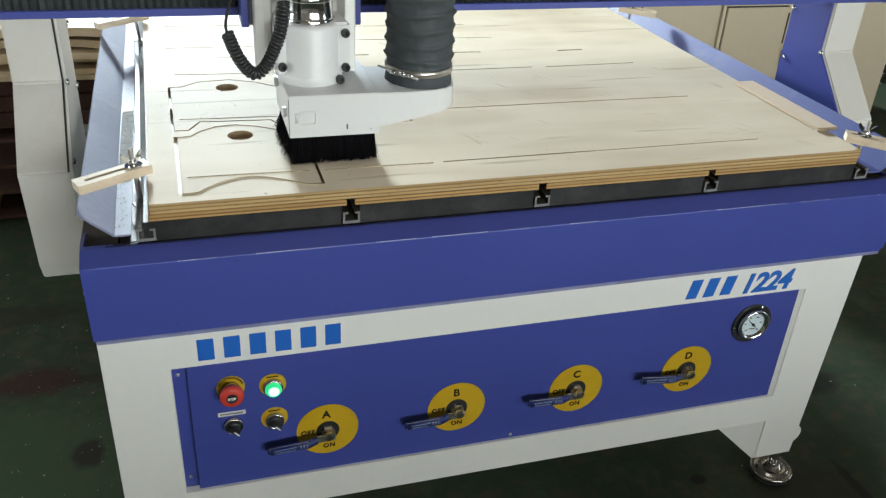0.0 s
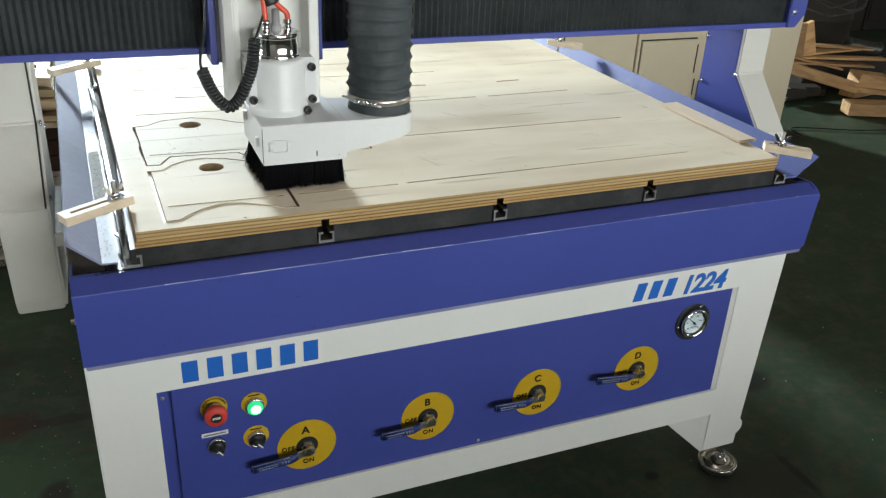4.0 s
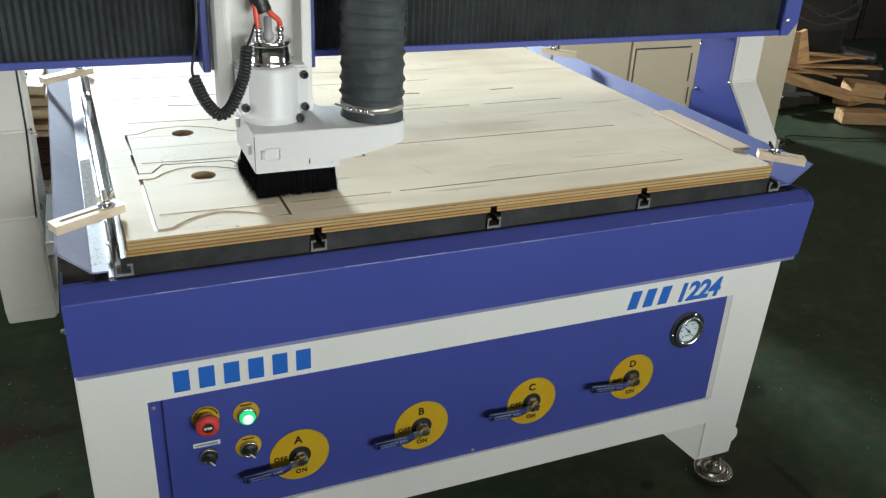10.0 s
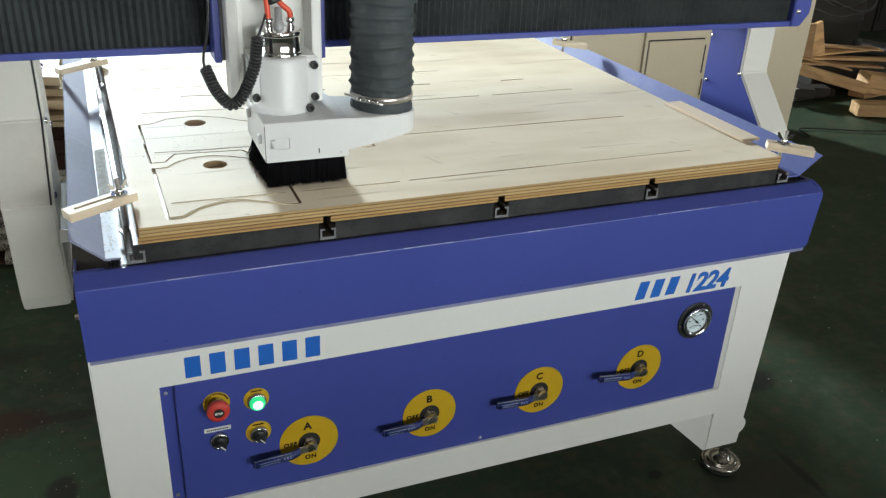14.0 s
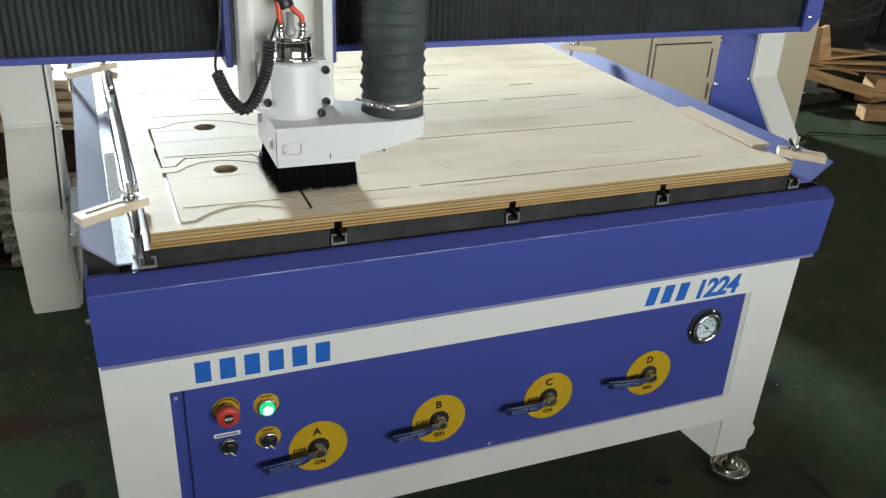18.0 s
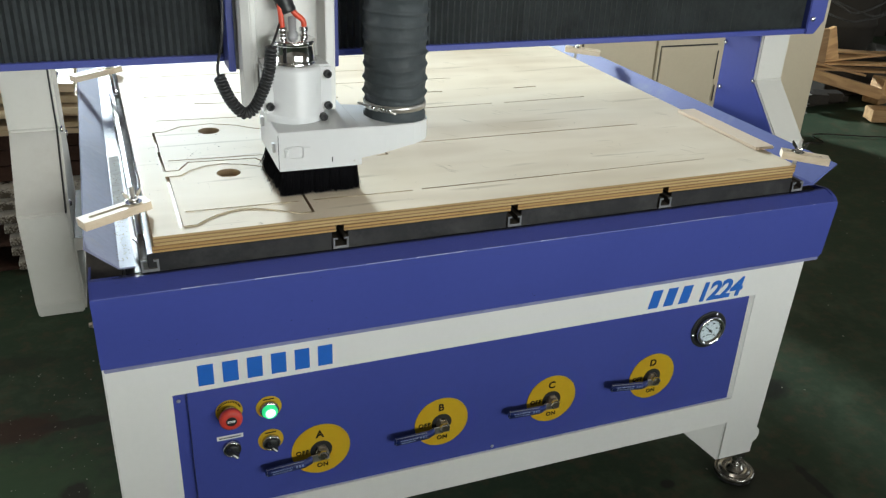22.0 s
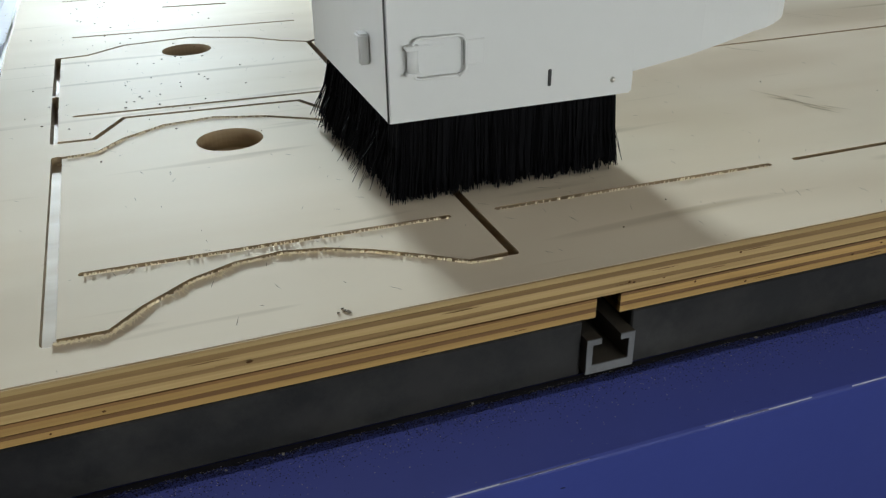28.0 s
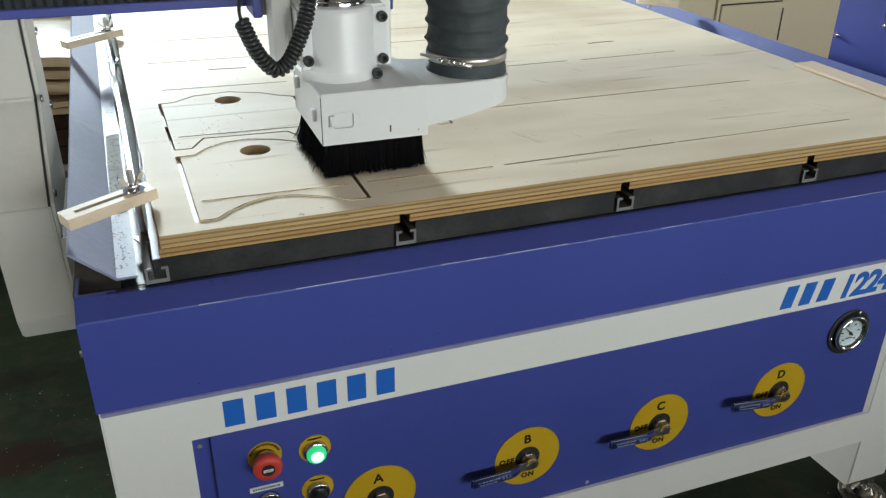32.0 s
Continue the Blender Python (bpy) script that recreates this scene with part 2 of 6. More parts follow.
def stain(m, centre, radii, colour, amount, wobble=0.7):
    """Soak one spill with a ragged outline into a floor material."""
    nt = m.node_tree
    n, l = nt.nodes, nt.links
    b = n["Principled BSDF"]
    below = b.inputs["Base Color"].links[0].from_socket
    tc, nz = n.new("ShaderNodeTexCoord"), n.new("ShaderNodeTexNoise")
    nz.inputs["Scale"].default_value, nz.inputs["Detail"].default_value, nz.inputs["Roughness"].default_value = 26.0, 6, 0.65
    l.new(tc.outputs["Object"], nz.inputs["Vector"])
    off, scl, ln = n.new("ShaderNodeVectorMath"), n.new("ShaderNodeVectorMath"), n.new("ShaderNodeVectorMath")
    off.operation, scl.operation, ln.operation = "SUBTRACT", "DIVIDE", "LENGTH"
    off.inputs[1].default_value, scl.inputs[1].default_value = (*centre, 0), (*radii, 1)
    l.new(tc.outputs["Object"], off.inputs[0])
    l.new(off.outputs[0], scl.inputs[0])
    l.new(scl.outputs[0], ln.inputs[0])
    ma = n.new("ShaderNodeMath")
    ma.operation, ma.inputs[1].default_value = "MULTIPLY_ADD", wobble * 2
    l.new(nz.outputs["Fac"], ma.inputs[0])
    l.new(ln.outputs["Value"], ma.inputs[2])
    rg = n.new("ShaderNodeMapRange")
    rg.inputs["From Min"].default_value, rg.inputs["From Max"].default_value = 0.75 + wobble, 1.2 + wobble
    rg.inputs["To Min"].default_value, rg.inputs["To Max"].default_value = amount, 0.0
    l.new(ma.outputs[0], rg.inputs["Value"])
    mx = n.new("ShaderNodeMix")
    mx.data_type = "RGBA"
    mx.inputs["B"].default_value = (*colour, 1)
    l.new(rg.outputs[0], mx.inputs["Factor"])
    l.new(below, mx.inputs["A"])
    l.new(mx.outputs["Result"], b.inputs["Base Color"])


stain(M_FLOOR, (-0.36, 0.40), (0.30, 0.26), (0.030, 0.066, 0.026), 0.75, 0.8)
stain(M_FLOOR, (-0.33, 0.735), (0.10, 0.055), (0.034, 0.011, 0.007), 0.85)
stain(M_FLOOR, (-0.20, 0.725), (0.10, 0.022), (0.018, 0.012, 0.009), 0.7)
stain(M_FLOOR, (-0.20, 0.445), (0.034, 0.050), (0.011, 0.007, 0.005), 0.85, 0.5)
stain(M_FLOOR, (-0.46, 1.05), (0.22, 0.05), (0.015, 0.014, 0.010), 0.6, 0.9)
stain(M_FLOOR, (1.34, -0.06), (0.15, 0.11), (0.020, 0.017, 0.012), 0.7, 0.5)
stain(M_FLOOR, (1.47, -0.06), (0.013, 0.085), (0.007, 0.007, 0.006), 0.8, 0.7)
for sx, sy, sr in ((1.06, -0.03, 0.018), (1.02, -0.10, 0.028), (1.12, 0.05, 0.014), (1.62, 0.30, 0.05)):
    stain(M_FLOOR, (sx, sy), (sr * 1.5, sr), (0.006, 0.006, 0.006), 0.8, 0.5)
M_BEZEL = mat("brushed_bezel", (0.62, 0.60, 0.57), 0.22, 1.0, vary=0.06, scale=30, bump=0.02)
M_CABINET = mat("beige_enamel", (0.57, 0.49, 0.35), 0.5, vary=0.05, scale=2, bump=0.02)
M_WALL = mat("dim_wall", (0.12, 0.10, 0.078), 0.85, vary=0.4, scale=1.0, bump=0.1, dirt=(0.06, 0.05, 0.04), dirt_amount=0.7, dirt_scale=0.9)
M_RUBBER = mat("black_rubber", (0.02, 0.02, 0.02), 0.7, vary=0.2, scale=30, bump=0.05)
M_VENEER = wood_mat("birch_veneer", (0.74, 0.65, 0.515), (0.69, 0.59, 0.45), along=(1.2, 7, 6), scale=1.6, rough=0.64, stain=(0.50, 0.39, 0.265), rand=0.0, flecks=(0.36, 0.28, 0.18), spec=0.03)
M_PLY_A = wood_mat("ply_light", (0.465, 0.328, 0.146), (0.33, 0.215, 0.088), along=(1.0, 30, 70), scale=5, rand=0.14)
M_PLY_B = wood_mat("ply_dark", (0.285, 0.178, 0.072), (0.18, 0.105, 0.040), along=(1.0, 30, 70), scale=5, rand=0.16)
M_PLY_C = wood_mat("ply_orange", (0.455, 0.285, 0.098), (0.32, 0.188, 0.060), along=(1.0, 30, 70), scale=5, rand=0.14)
M_PLY_D = wood_mat("ply_brown", (0.24, 0.125, 0.045), (0.15, 0.075, 0.026), along=(1.0, 30, 70), scale=5, rand=0.16)
M_PLY_CORE = wood_mat("ply_core", (0.46, 0.35, 0.22), (0.33, 0.235, 0.13), along=(1, 12, 40), scale=4, rand=0.0)
M_CLAMP = wood_mat("beech", (0.60, 0.50, 0.37), (0.50, 0.40, 0.28), along=(2, 20, 20), scale=4, rand=0.08)
M_BATTEN = wood_mat("pale_batten", (0.73, 0.60, 0.46), (0.67, 0.53, 0.39), along=(8, 1, 8), scale=3, rand=0.0)
M_PALE = wood_mat("pale_board", (0.70, 0.56, 0.37), (0.52, 0.38, 0.22), along=(2, 8, 10), scale=2.5, rand=0.22)
M_ENDS = mat("dirty_white_wood", (0.42, 0.38, 0.32), 0.8, vary=0.3, scale=14, bump=0.1, dirt=(0.06, 0.045, 0.03), dirt_amount=0.95, dirt_scale=16, spec=0.1, lo=0.50, hi=0.58)
M_CRATE = mat("red_brown_crate", (0.055, 0.030, 0.022), 0.8, vary=0.4, scale=4, bump=0.1, dirt=(0.025, 0.017, 0.013), dirt_amount=0.7, dirt_scale=4, spec=0.1)
M_LUMBER = wood_mat("pine_lumber", (0.48, 0.285, 0.125), (0.30, 0.165, 0.07), along=(2, 12, 12), scale=3, rand=0.3)
# glow of the panels added outside the wall openings
M_SKY = bpy.data.materials.new("daylight")
M_SKY.use_nodes = True
_b = M_SKY.node_tree.nodes["Principled BSDF"]
_b.inputs["Emission Color"].default_value = (0.9, 0.96, 1.0, 1)
_b.inputs["Emission Strength"].default_value = 2.5
M_GREEN = bpy.data.materials.new("green_lamp")
M_GREEN.use_nodes = True
_b = M_GREEN.node_tree.nodes["Principled BSDF"]
_b.inputs["Base Color"].default_value = (0.02, 0.30, 0.12, 1)
_b.inputs["Emission Color"].default_value = (0.03, 0.80, 0.27, 1)
_b.inputs["Emission Strength"].default_value = 0.8
M_GREEN_HOT = bpy.data.materials.new("green_lamp_core")
M_GREEN_HOT.use_nodes = True
_b = M_GREEN_HOT.node_tree.nodes["Principled BSDF"]
_b.inputs["Emission Color"].default_value = (0.55, 1.0, 0.8, 1)
_b.inputs["Emission Strength"].default_value = 1.3
M_DUST = mat("pale_wood_dust", (0.36, 0.35, 0.33), 0.85, vary=0.35, scale=30, bump=0.2, dirt=(0.16, 0.13, 0.10), dirt_amount=0.7, dirt_scale=45, spec=0.1)
M_FIBRE = mat("torn_fibre", (0.82, 0.72, 0.52), 0.8, vary=0.1, scale=60, bump=0.0)
M_FAINT = mat("faded_print", (0.20, 0.25, 0.42), 0.5, vary=0.1, scale=30, bump=0.0)
M_SCUFF = mat("scuff", (0.45, 0.37, 0.26), 0.8, vary=0.25, scale=60, bump=0.0, spec=0.1)
M_CAN = mat("dull_tin", (0.03, 0.029, 0.027), 0.32, 0.0, vary=0.5, scale=18, bump=0.1, spec=0.3)
M_CREASE = mat("crease_highlight", (0.24, 0.25, 0.43), 0.4, 0.0, vary=0.3, scale=90, bump=0.0)
M_VOID = mat("dark_void", (0.10, 0.05, 0.02), 0.9, vary=0.3, scale=90, bump=0.0, spec=0.1)
M_HEM = mat("pale_reflection_blue", (0.20, 0.21, 0.36), 0.5, vary=0.2, scale=20, bump=0.04)
M_FILM = mat("near_black_film", (0.014, 0.014, 0.020), 0.75, vary=0.3, scale=60, bump=0.1, dirt=(0.032, 0.032, 0.040), dirt_amount=0.5, dirt_scale=50, spec=0.2)
M_SHINE = mat("crease_glint", (0.55, 0.57, 0.68), 0.35, 0.2, vary=0.1, scale=90, bump=0.0)
M_GRIT = mat("pale_grit", (0.28, 0.27, 0.23), 0.8, vary=0.3, scale=60, bump=0.0)
M_GRIME = mat("dusty_grimy_steel", (0.085, 0.074, 0.058), 0.7, 0.0, vary=0.35, scale=22, bump=0.15, dirt=(0.04, 0.03, 0.022), dirt_amount=0.7, dirt_scale=18, spec=0.15, dirt2=(0.15, 0.14, 0.125))
# dirt plus the slot's inner shade, both put into this dark tone
M_SLOT = mat("dark_slot_metal", (0.075, 0.066, 0.055), 0.6, 0.1, vary=0.3, scale=30, bump=0.08, dirt=(0.03, 0.022, 0.016), dirt_amount=0.7, dirt_scale=20, spec=0.2)
M_CHIP_DARK = mat("dark_wood_chip", (0.17, 0.13, 0.09), 0.85, vary=0.3, scale=60, bump=0.0, spec=0.1)
# near-black tone for the pieces behind and under the piles
M_DARK = mat("near_black_brown", (0.022, 0.018, 0.014), 0.7, vary=0.4, scale=2.0, bump=0.1, dirt=(0.02, 0.016, 0.013), dirt_amount=0.7, dirt_scale=2.5, spec=0.2)
M_GLASS = bpy.data.materials.new("gauge_glass")
M_GLASS.use_nodes = True
_b = M_GLASS.node_tree.nodes["Principled BSDF"]
_b.inputs["Transmission Weight"].default_value, _b.inputs["Roughness"].default_value, _b.inputs["IOR"].default_value = 1.0, 0.02, 1.2


# ---- mesh helpers ----
def box(bm, x0, x1, y0, y1, z0, z1, bevel=0.0, seg=1):
    r = bmesh.ops.create_cube(bm, size=1.0)
    vs = r["verts"]
    for v in vs:
        v.co = Vector((x0 + (v.co.x + 0.5) * (x1 - x0), y0 + (v.co.y + 0.5) * (y1 - y0), z0 + (v.co.z + 0.5) * (z1 - z0)))
    if bevel:
        es = list({e for v in vs for e in v.link_edges})
        bmesh.ops.bevel(bm, geom=es, offset=bevel, segments=seg, affect="EDGES")
    return bm


def prism(bm, poly, axis, a, b, bevel=0.0):
    """A closed outline in the two other axes (in x, y, z order), drawn out along axis from a to b."""
    def at(p, v):
        p = list(p)
        p.insert(axis, v)
        return Vector(p)
    lo = [bm.verts.new(at(p, a)) for p in poly]
    hi = [bm.verts.new(at(p, b)) for p in poly]
    fs = [bm.faces.new(lo), bm.faces.new(hi[::-1])]
    k = len(poly)
    for i in range(k):
        fs.append(bm.faces.new((lo[i], hi[i], hi[(i + 1) % k], lo[(i + 1) % k])))
    bmesh.ops.recalc_face_normals(bm, faces=fs)
    if bevel:
        es = list({e for f in fs for e in f.edges})
        bmesh.ops.bevel(bm, geom=es, offset=bevel, segments=2, affect="EDGES")
    return bm


def lathe(bm, profile, base, axis=(0, 0, 1), seg=28, smooth=True):
    """Turns (radius, height) pairs about an axis through base."""
    q = Vector((0, 0, 1)).rotation_difference(Vector(axis)).to_matrix()
    base = Vector(base)
    rings = []
    for r, hgt in profile:
        if r < 1e-6:
            rings.append([bm.verts.new(base + q @ Vector((0, 0, hgt)))])
        else:
            rings.append([bm.verts.new(base + q @ Vector((r * math.cos(2 * math.pi * i / seg), r * math.sin(2 * math.pi * i / seg), hgt))) for i in range(seg)])
    fs = []
    for a, b in zip(rings, rings[1:]):
        for i in range(seg):
            j = (i + 1) % seg
            if len(a) == 1 and len(b) == 1:
                continue
            if len(a) == 1:
                fs.append(bm.faces.new((a[0], b[i], b[j])))
            elif len(b) == 1:
                fs.append(bm.faces.new((a[i], b[0], a[j])))
            else:
                fs.append(bm.faces.new((a[i], b[i], b[j], a[j])))
    if len(rings[0]) > 1:
        fs.append(bm.faces.new(rings[0]))
    if len(rings[-1]) > 1:
        fs.append(bm.faces.new(rings[-1][::-1]))
    bmesh.ops.recalc_face_normals(bm, faces=fs)
    if smooth:
        for f in fs:
            f.smooth = True
    return bm


def crisp(profile, e=0.0005):
    """Tight extra points at each corner, so that smooth shading keeps the edges."""
    out = [profile[0]]
    for p, q, r in zip(profile, profile[1:], profile[2:]):
        for o, k in ((p, 1), (r, 0)):
            d = math.hypot(o[0] - q[0], o[1] - q[1])
            f = min(0.3, e / d) if d else 0
            out.append((q[0] + (o[0] - q[0]) * f, q[1] + (o[1] - q[1]) * f))
    return out + [profile[-1]]


def disc_stack(bm, base, axis, steps, seg=28):
    """Stepped solid: (radius, from, to) with crisp edges."""
    prof = []
    for r, a, b in steps:
        prof += [(r, a), (r, b)]
    return lathe(bm, [(0, steps[0][1])] + prof + [(0, steps[-1][2])], base, axis, seg, smooth=False)


def tube(bm, pts, radius, seg=10, caps=True):
    pts = [Vector(p) for p in pts]
    rad = radius if callable(radius) else (lambda i: radius)
    rings, up = [], Vector((0.13, 0.97, 0.2)).normalized()
    for i, p in enumerate(pts):
        d = (pts[min(i + 1, len(pts) - 1)] - pts[max(i - 1, 0)]).normalized()
        s = d.cross(up)
        if s.length < 1e-3:
            s = d.cross(Vector((1, 0, 0)))
        s.normalize()
        u = s.cross(d)
        up = u
        rings.append([bm.verts.new(p + rad(i) * (math.cos(2 * math.pi * k / seg) * s + math.sin(2 * math.pi * k / seg) * u)) for k in range(seg)])
    fs = []
    for a, b in zip(rings, rings[1:]):
        for k in range(seg):
            fs.append(bm.faces.new((a[k], b[k], b[(k + 1) % seg], a[(k + 1) % seg])))
    if caps:
        fs += [bm.faces.new(rings[0]), bm.faces.new(rings[-1][::-1])]
    bmesh.ops.recalc_face_normals(bm, faces=fs)
    for f in fs:
        f.smooth = True
    return bm


def curve_pts(ctrl, n=10):
    """A smooth line through the control points."""
    c = [Vector(p) for p in ctrl]
    c = [2 * c[0] - c[1]] + c + [2 * c[-1] - c[-2]]
    out = []
    for i in range(1, len(c) - 2):
        for k in range(n):
            t = k / n
            out.append(0.5 * ((2 * c[i]) + (c[i + 1] - c[i - 1]) * t + (2 * c[i - 1] - 5 * c[i] + 4 * c[i + 1] - c[i + 2]) * t**2 + (3 * c[i] - c[i - 1] - 3 * c[i + 1] + c[i + 2]) * t**3))
    return out + [c[-2]]


def mesh_of(name, bm, material):
    me = bpy.data.meshes.new(name)
    bm.to_mesh(me)
    bm.free()
    me.materials.append(material)
    return me


def thing(name, loc, label, category, group="", kind=""):
    ob = new(name)
    ob.location = loc
    ob.empty_display_size = 0.05
    return tagged(ob, label, category, group, kind)


def part(name, bm, material, parent, label=""):
    ob = new(name, mesh_of(name, bm, material))
    ob.parent = parent
    if parent.type == "EMPTY":
        ob.matrix_parent_inverse = Matrix.Translation(-parent.location)
    return tagged(ob, label)


def solo(name, bm, material, label, category, kind="", group=""):
    return tagged(new(name, mesh_of(name, bm, material)), label, category, group, kind)


def B():
    return bmesh.new()


def lettering(name, text, size, x, z, y, material, parent, slant=0.0, spacing=1.0, label="", heavy=0.0003):
    """Text standing upright on a wall that faces -y; x is its middle, z its baseline."""
    cu = bpy.data.curves.new(name, "FONT")
    cu.body, cu.size, cu.extrude, cu.shear, cu.space_character = text, size, 0.0006, slant, spacing
    cu.align_x, cu.offset = "CENTER", heavy
    tmp = bpy.data.objects.new(name, cu)
    scene.collection.objects.link(tmp)
    dg = bpy.context.evaluated_depsgraph_get()
    me = bpy.data.meshes.new_from_object(tmp.evaluated_get(dg))
    bpy.data.objects.remove(tmp)
    me.transform(Matrix.Translation((x, y, z)) @ Matrix.Rotation(radians(90), 4, "X"))
    me.materials.clear()
    me.materials.append(material)
    ob = new(name, me)
    ob.parent = parent
    if parent.type == "EMPTY":
        ob.matrix_parent_inverse = Matrix.Translation(-parent.location)
    return tagged(ob, label)

# ---- the room ----
TOP = 0.815          # upper face of the sheet on the bed
SLOT = 0.3125        # distance between the bed's T-slots

bm = B()
bmesh.ops.create_grid(bm, x_segments=40, y_segments=40, size=9.6)
floor = solo("floor", bm, M_FLOOR, "worn dark green painted concrete workshop floor", "floor", "structure")
for v in floor.data.vertices:
    v.co.x += 1.0
    v.co.z = -0.004 + 0.003 * noise.noise(v.co * 0.9)
def wall_y(nm, y0, y1, ox0, ox1, oz0, oz1):
    """A wall across y with one opening through it."""
    bm = B()
    for x0, x1, z0, z1 in ((-8, ox0, -0.02, 4.4), (ox1, 10, -0.02, 4.4), (ox0, ox1, -0.02, oz0), (ox0, ox1, oz1, 4.4)):
        if z1 - z0 > 0.03:
            box(bm, x0, x1, y0, y1, z0, z1)
    return solo(nm, bm, M_WALL, "dim workshop wall with an added daylit opening", "wall", "structure")


wall_y("wall_north", 9.3, 9.5, -0.31, 0.75, 2.61, 3.35)
wall_y("wall_south", -6.6, -6.4, 0.0, 4.8, 0.75, 2.55)
# unseen opening and panel added so glossy parts reflect something bright
bm = B()
for y0, y1, z0, z1 in ((-6.6, -4.5, -0.02, 4.4), (1.0, 9.5, -0.02, 4.4), (-4.5, 1.0, -0.02, 1.0), (-4.5, 1.0, 3.2, 4.4)):
    box(bm, 10, 10.2, y0, y1, z0, z1)
solo("wall_east", bm, M_WALL, "dim workshop wall with an added daylit opening", "wall", "structure")
solo("east_glow_panel", box(B(), 11.0, 11.02, -5.8, 2.3, 0.2, 4.0), M_SKY, "glowing panel added outside a wall opening", "backdrop", "structure")
# opening made for the added west fill
bm = B()
for y0, y1, z0, z1 in ((-6.6, 0.1, -0.02, 4.4), (4.3, 9.5, -0.02, 4.4), (0.1, 4.3, -0.02, 0.8), (0.1, 4.3, 2.7, 4.4)):
    box(bm, -8.2, -8.0, y0, y1, z0, z1)
solo("wall_west", bm, M_WALL, "dim workshop wall with an added daylit opening", "wall", "structure")
solo("west_fill_panel", box(B(), -9.2, -9.18, -1.2, 5.6, 0.2, 4.0), M_SKY, "glowing panel added outside a wall opening", "backdrop", "structure")
# unseen blocker that cuts front light on the floor and lower frame
solo("low_light_block", box(B(), -8.0, 10.0, -2.75, -2.65, -0.02, 0.8), M_WALL, "unseen low wall added to shade the lower machine", "wall", "structure")
win = thing("window_1", (0.22, 9.4, 2.61), "small bright window high in the wall", "window", kind="structure")
bm = B()
for x0, x1, z0, z1 in ((-0.31, -0.27, 2.61, 3.35), (0.71, 0.75, 2.61, 3.35), (-0.27, 0.71, 2.61, 2.64), (-0.27, 0.71, 3.32, 3.35)):
    box(bm, x0, x1, 9.34, 9.40, z0, z1)
part("window_frame", bm, M_WHITE, win)
solo("daylight_north", box(B(), -1.0, 1.4, 10.2, 10.22, 2.0, 3.9), M_SKY, "glowing panel added outside a wall opening", "backdrop", "structure")
solo("daylight_south", box(B(), -1.4, 6.2, -7.6, -7.58, 0.0, 3.6), M_SKY, "glowing panel added outside a wall opening", "backdrop", "structure")
# housing added to go with the overhead fill
lampfix = thing("overhead_fill_body", (0.4, -0.6, 4.3), "unseen white housing of the added overhead fill", "ceiling lamp")
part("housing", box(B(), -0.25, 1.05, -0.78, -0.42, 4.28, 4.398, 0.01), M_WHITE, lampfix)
solo("ceiling", box(B(), -8.2, 10.2, -6.6, 9.5, 4.4, 4.55), M_WALL, "dim workshop ceiling", "ceiling", "structure")


# ---- router table: frame, apron, panel, bed ----
FX0, FX1 = -0.075, 1.322
router = thing("router_table", (0.62, 1.3, 0.0), "white and blue steel router table with a vacuum bed", "machine")

W = 0.10
XL, XR, GL, GR = FX0 + W, FX1 - 0.115, FX0 + 0.208, FX1 - 0.208
bm = B()
for poly in ([(FX0, 0.085), (XL, 0.085), (XL, 0.190), (XL, 0.262), (XL, 0.528), (XL, 0.740), (FX0, 0.740)],
             [(XL, 0.190), (GL, 0.190), (GR, 0.190), (XR, 0.190), (XR, 0.262), (XL, 0.262)],
             [(XR, 0.085), (FX1 - 0.020, 0.085), (FX1 - 0.016, 0.160), (FX1, 0.590), (FX1, 0.740), (XR, 0.740), (XR, 0.528), (XR, 0.262), (XR, 0.190)],
             [(XL, 0.528), (XR, 0.528), (XR, 0.740), (XL, 0.740)]):
    bm.faces.new([bm.verts.new((x, 0.0, z)) for x, z in poly])
bmesh.ops.remove_doubles(bm, verts=bm.verts[:], dist=1e-5)
ext = bmesh.ops.extrude_face_region(bm, geom=bm.faces[:])
for v in ext["geom"]:
    if isinstance(v, bmesh.types.BMVert):
        v.co.y += 0.082
bmesh.ops.recalc_face_normals(bm, faces=bm.faces[:])
es = [e for e in bm.edges if len(e.link_faces) == 2 and e.calc_face_angle() > 0.8 and abs(e.verts[0].co.y - e.verts[1].co.y) < 0.01 and e.verts[0].co.y < 0.01]
es = [e for e in es if not all(0.02 < v.co.x < 1.21 and 0.25 < v.co.z < 0.54 for v in e.verts)]
bmesh.ops.bevel(bm, geom=es, offset=0.003, segments=3, affect="EDGES")
part("front_frame", bm, M_WHITE, router, "welded white steel front frame with legs")
for xa, xb, zb in ((XL + 0.0003, GL, 0.085), (XR - 0.0003, GR, 0.083)):
    # folded plate that runs back from the leg's inner edge to the rail
    bm = B()
    ring = [(xa, 0.0032, zb), (xb, 0.030, 0.168), (xb, 0.030, 0.1895), (xa, 0.0032, 0.1895), (xa, 0.080, zb), (xb, 0.080, 0.168), (xb, 0.080, 0.1895), (xa, 0.080, 0.1895)]
    vs = [bm.verts.new(p) for p in ring]
    for q in ((0, 1, 2, 3), (7, 6, 5, 4), (0, 4, 5, 1), (1, 5, 6, 2), (2, 6, 7, 3), (3, 7, 4, 0)):
        bm.faces.new([vs[k] for k in q])
    bmesh.ops.recalc_face_normals(bm, faces=bm.faces[:])
    part("gusset", bm, M_WHITE, router, "slanted white gusset between leg and rail")
# unseen panels added to keep window light from under the bed
part("back_light_block", box(B(), FX0 + 0.002, FX1 - 0.002, 2.47, 2.474, 0.09, 0.735), M_WHITE, router)
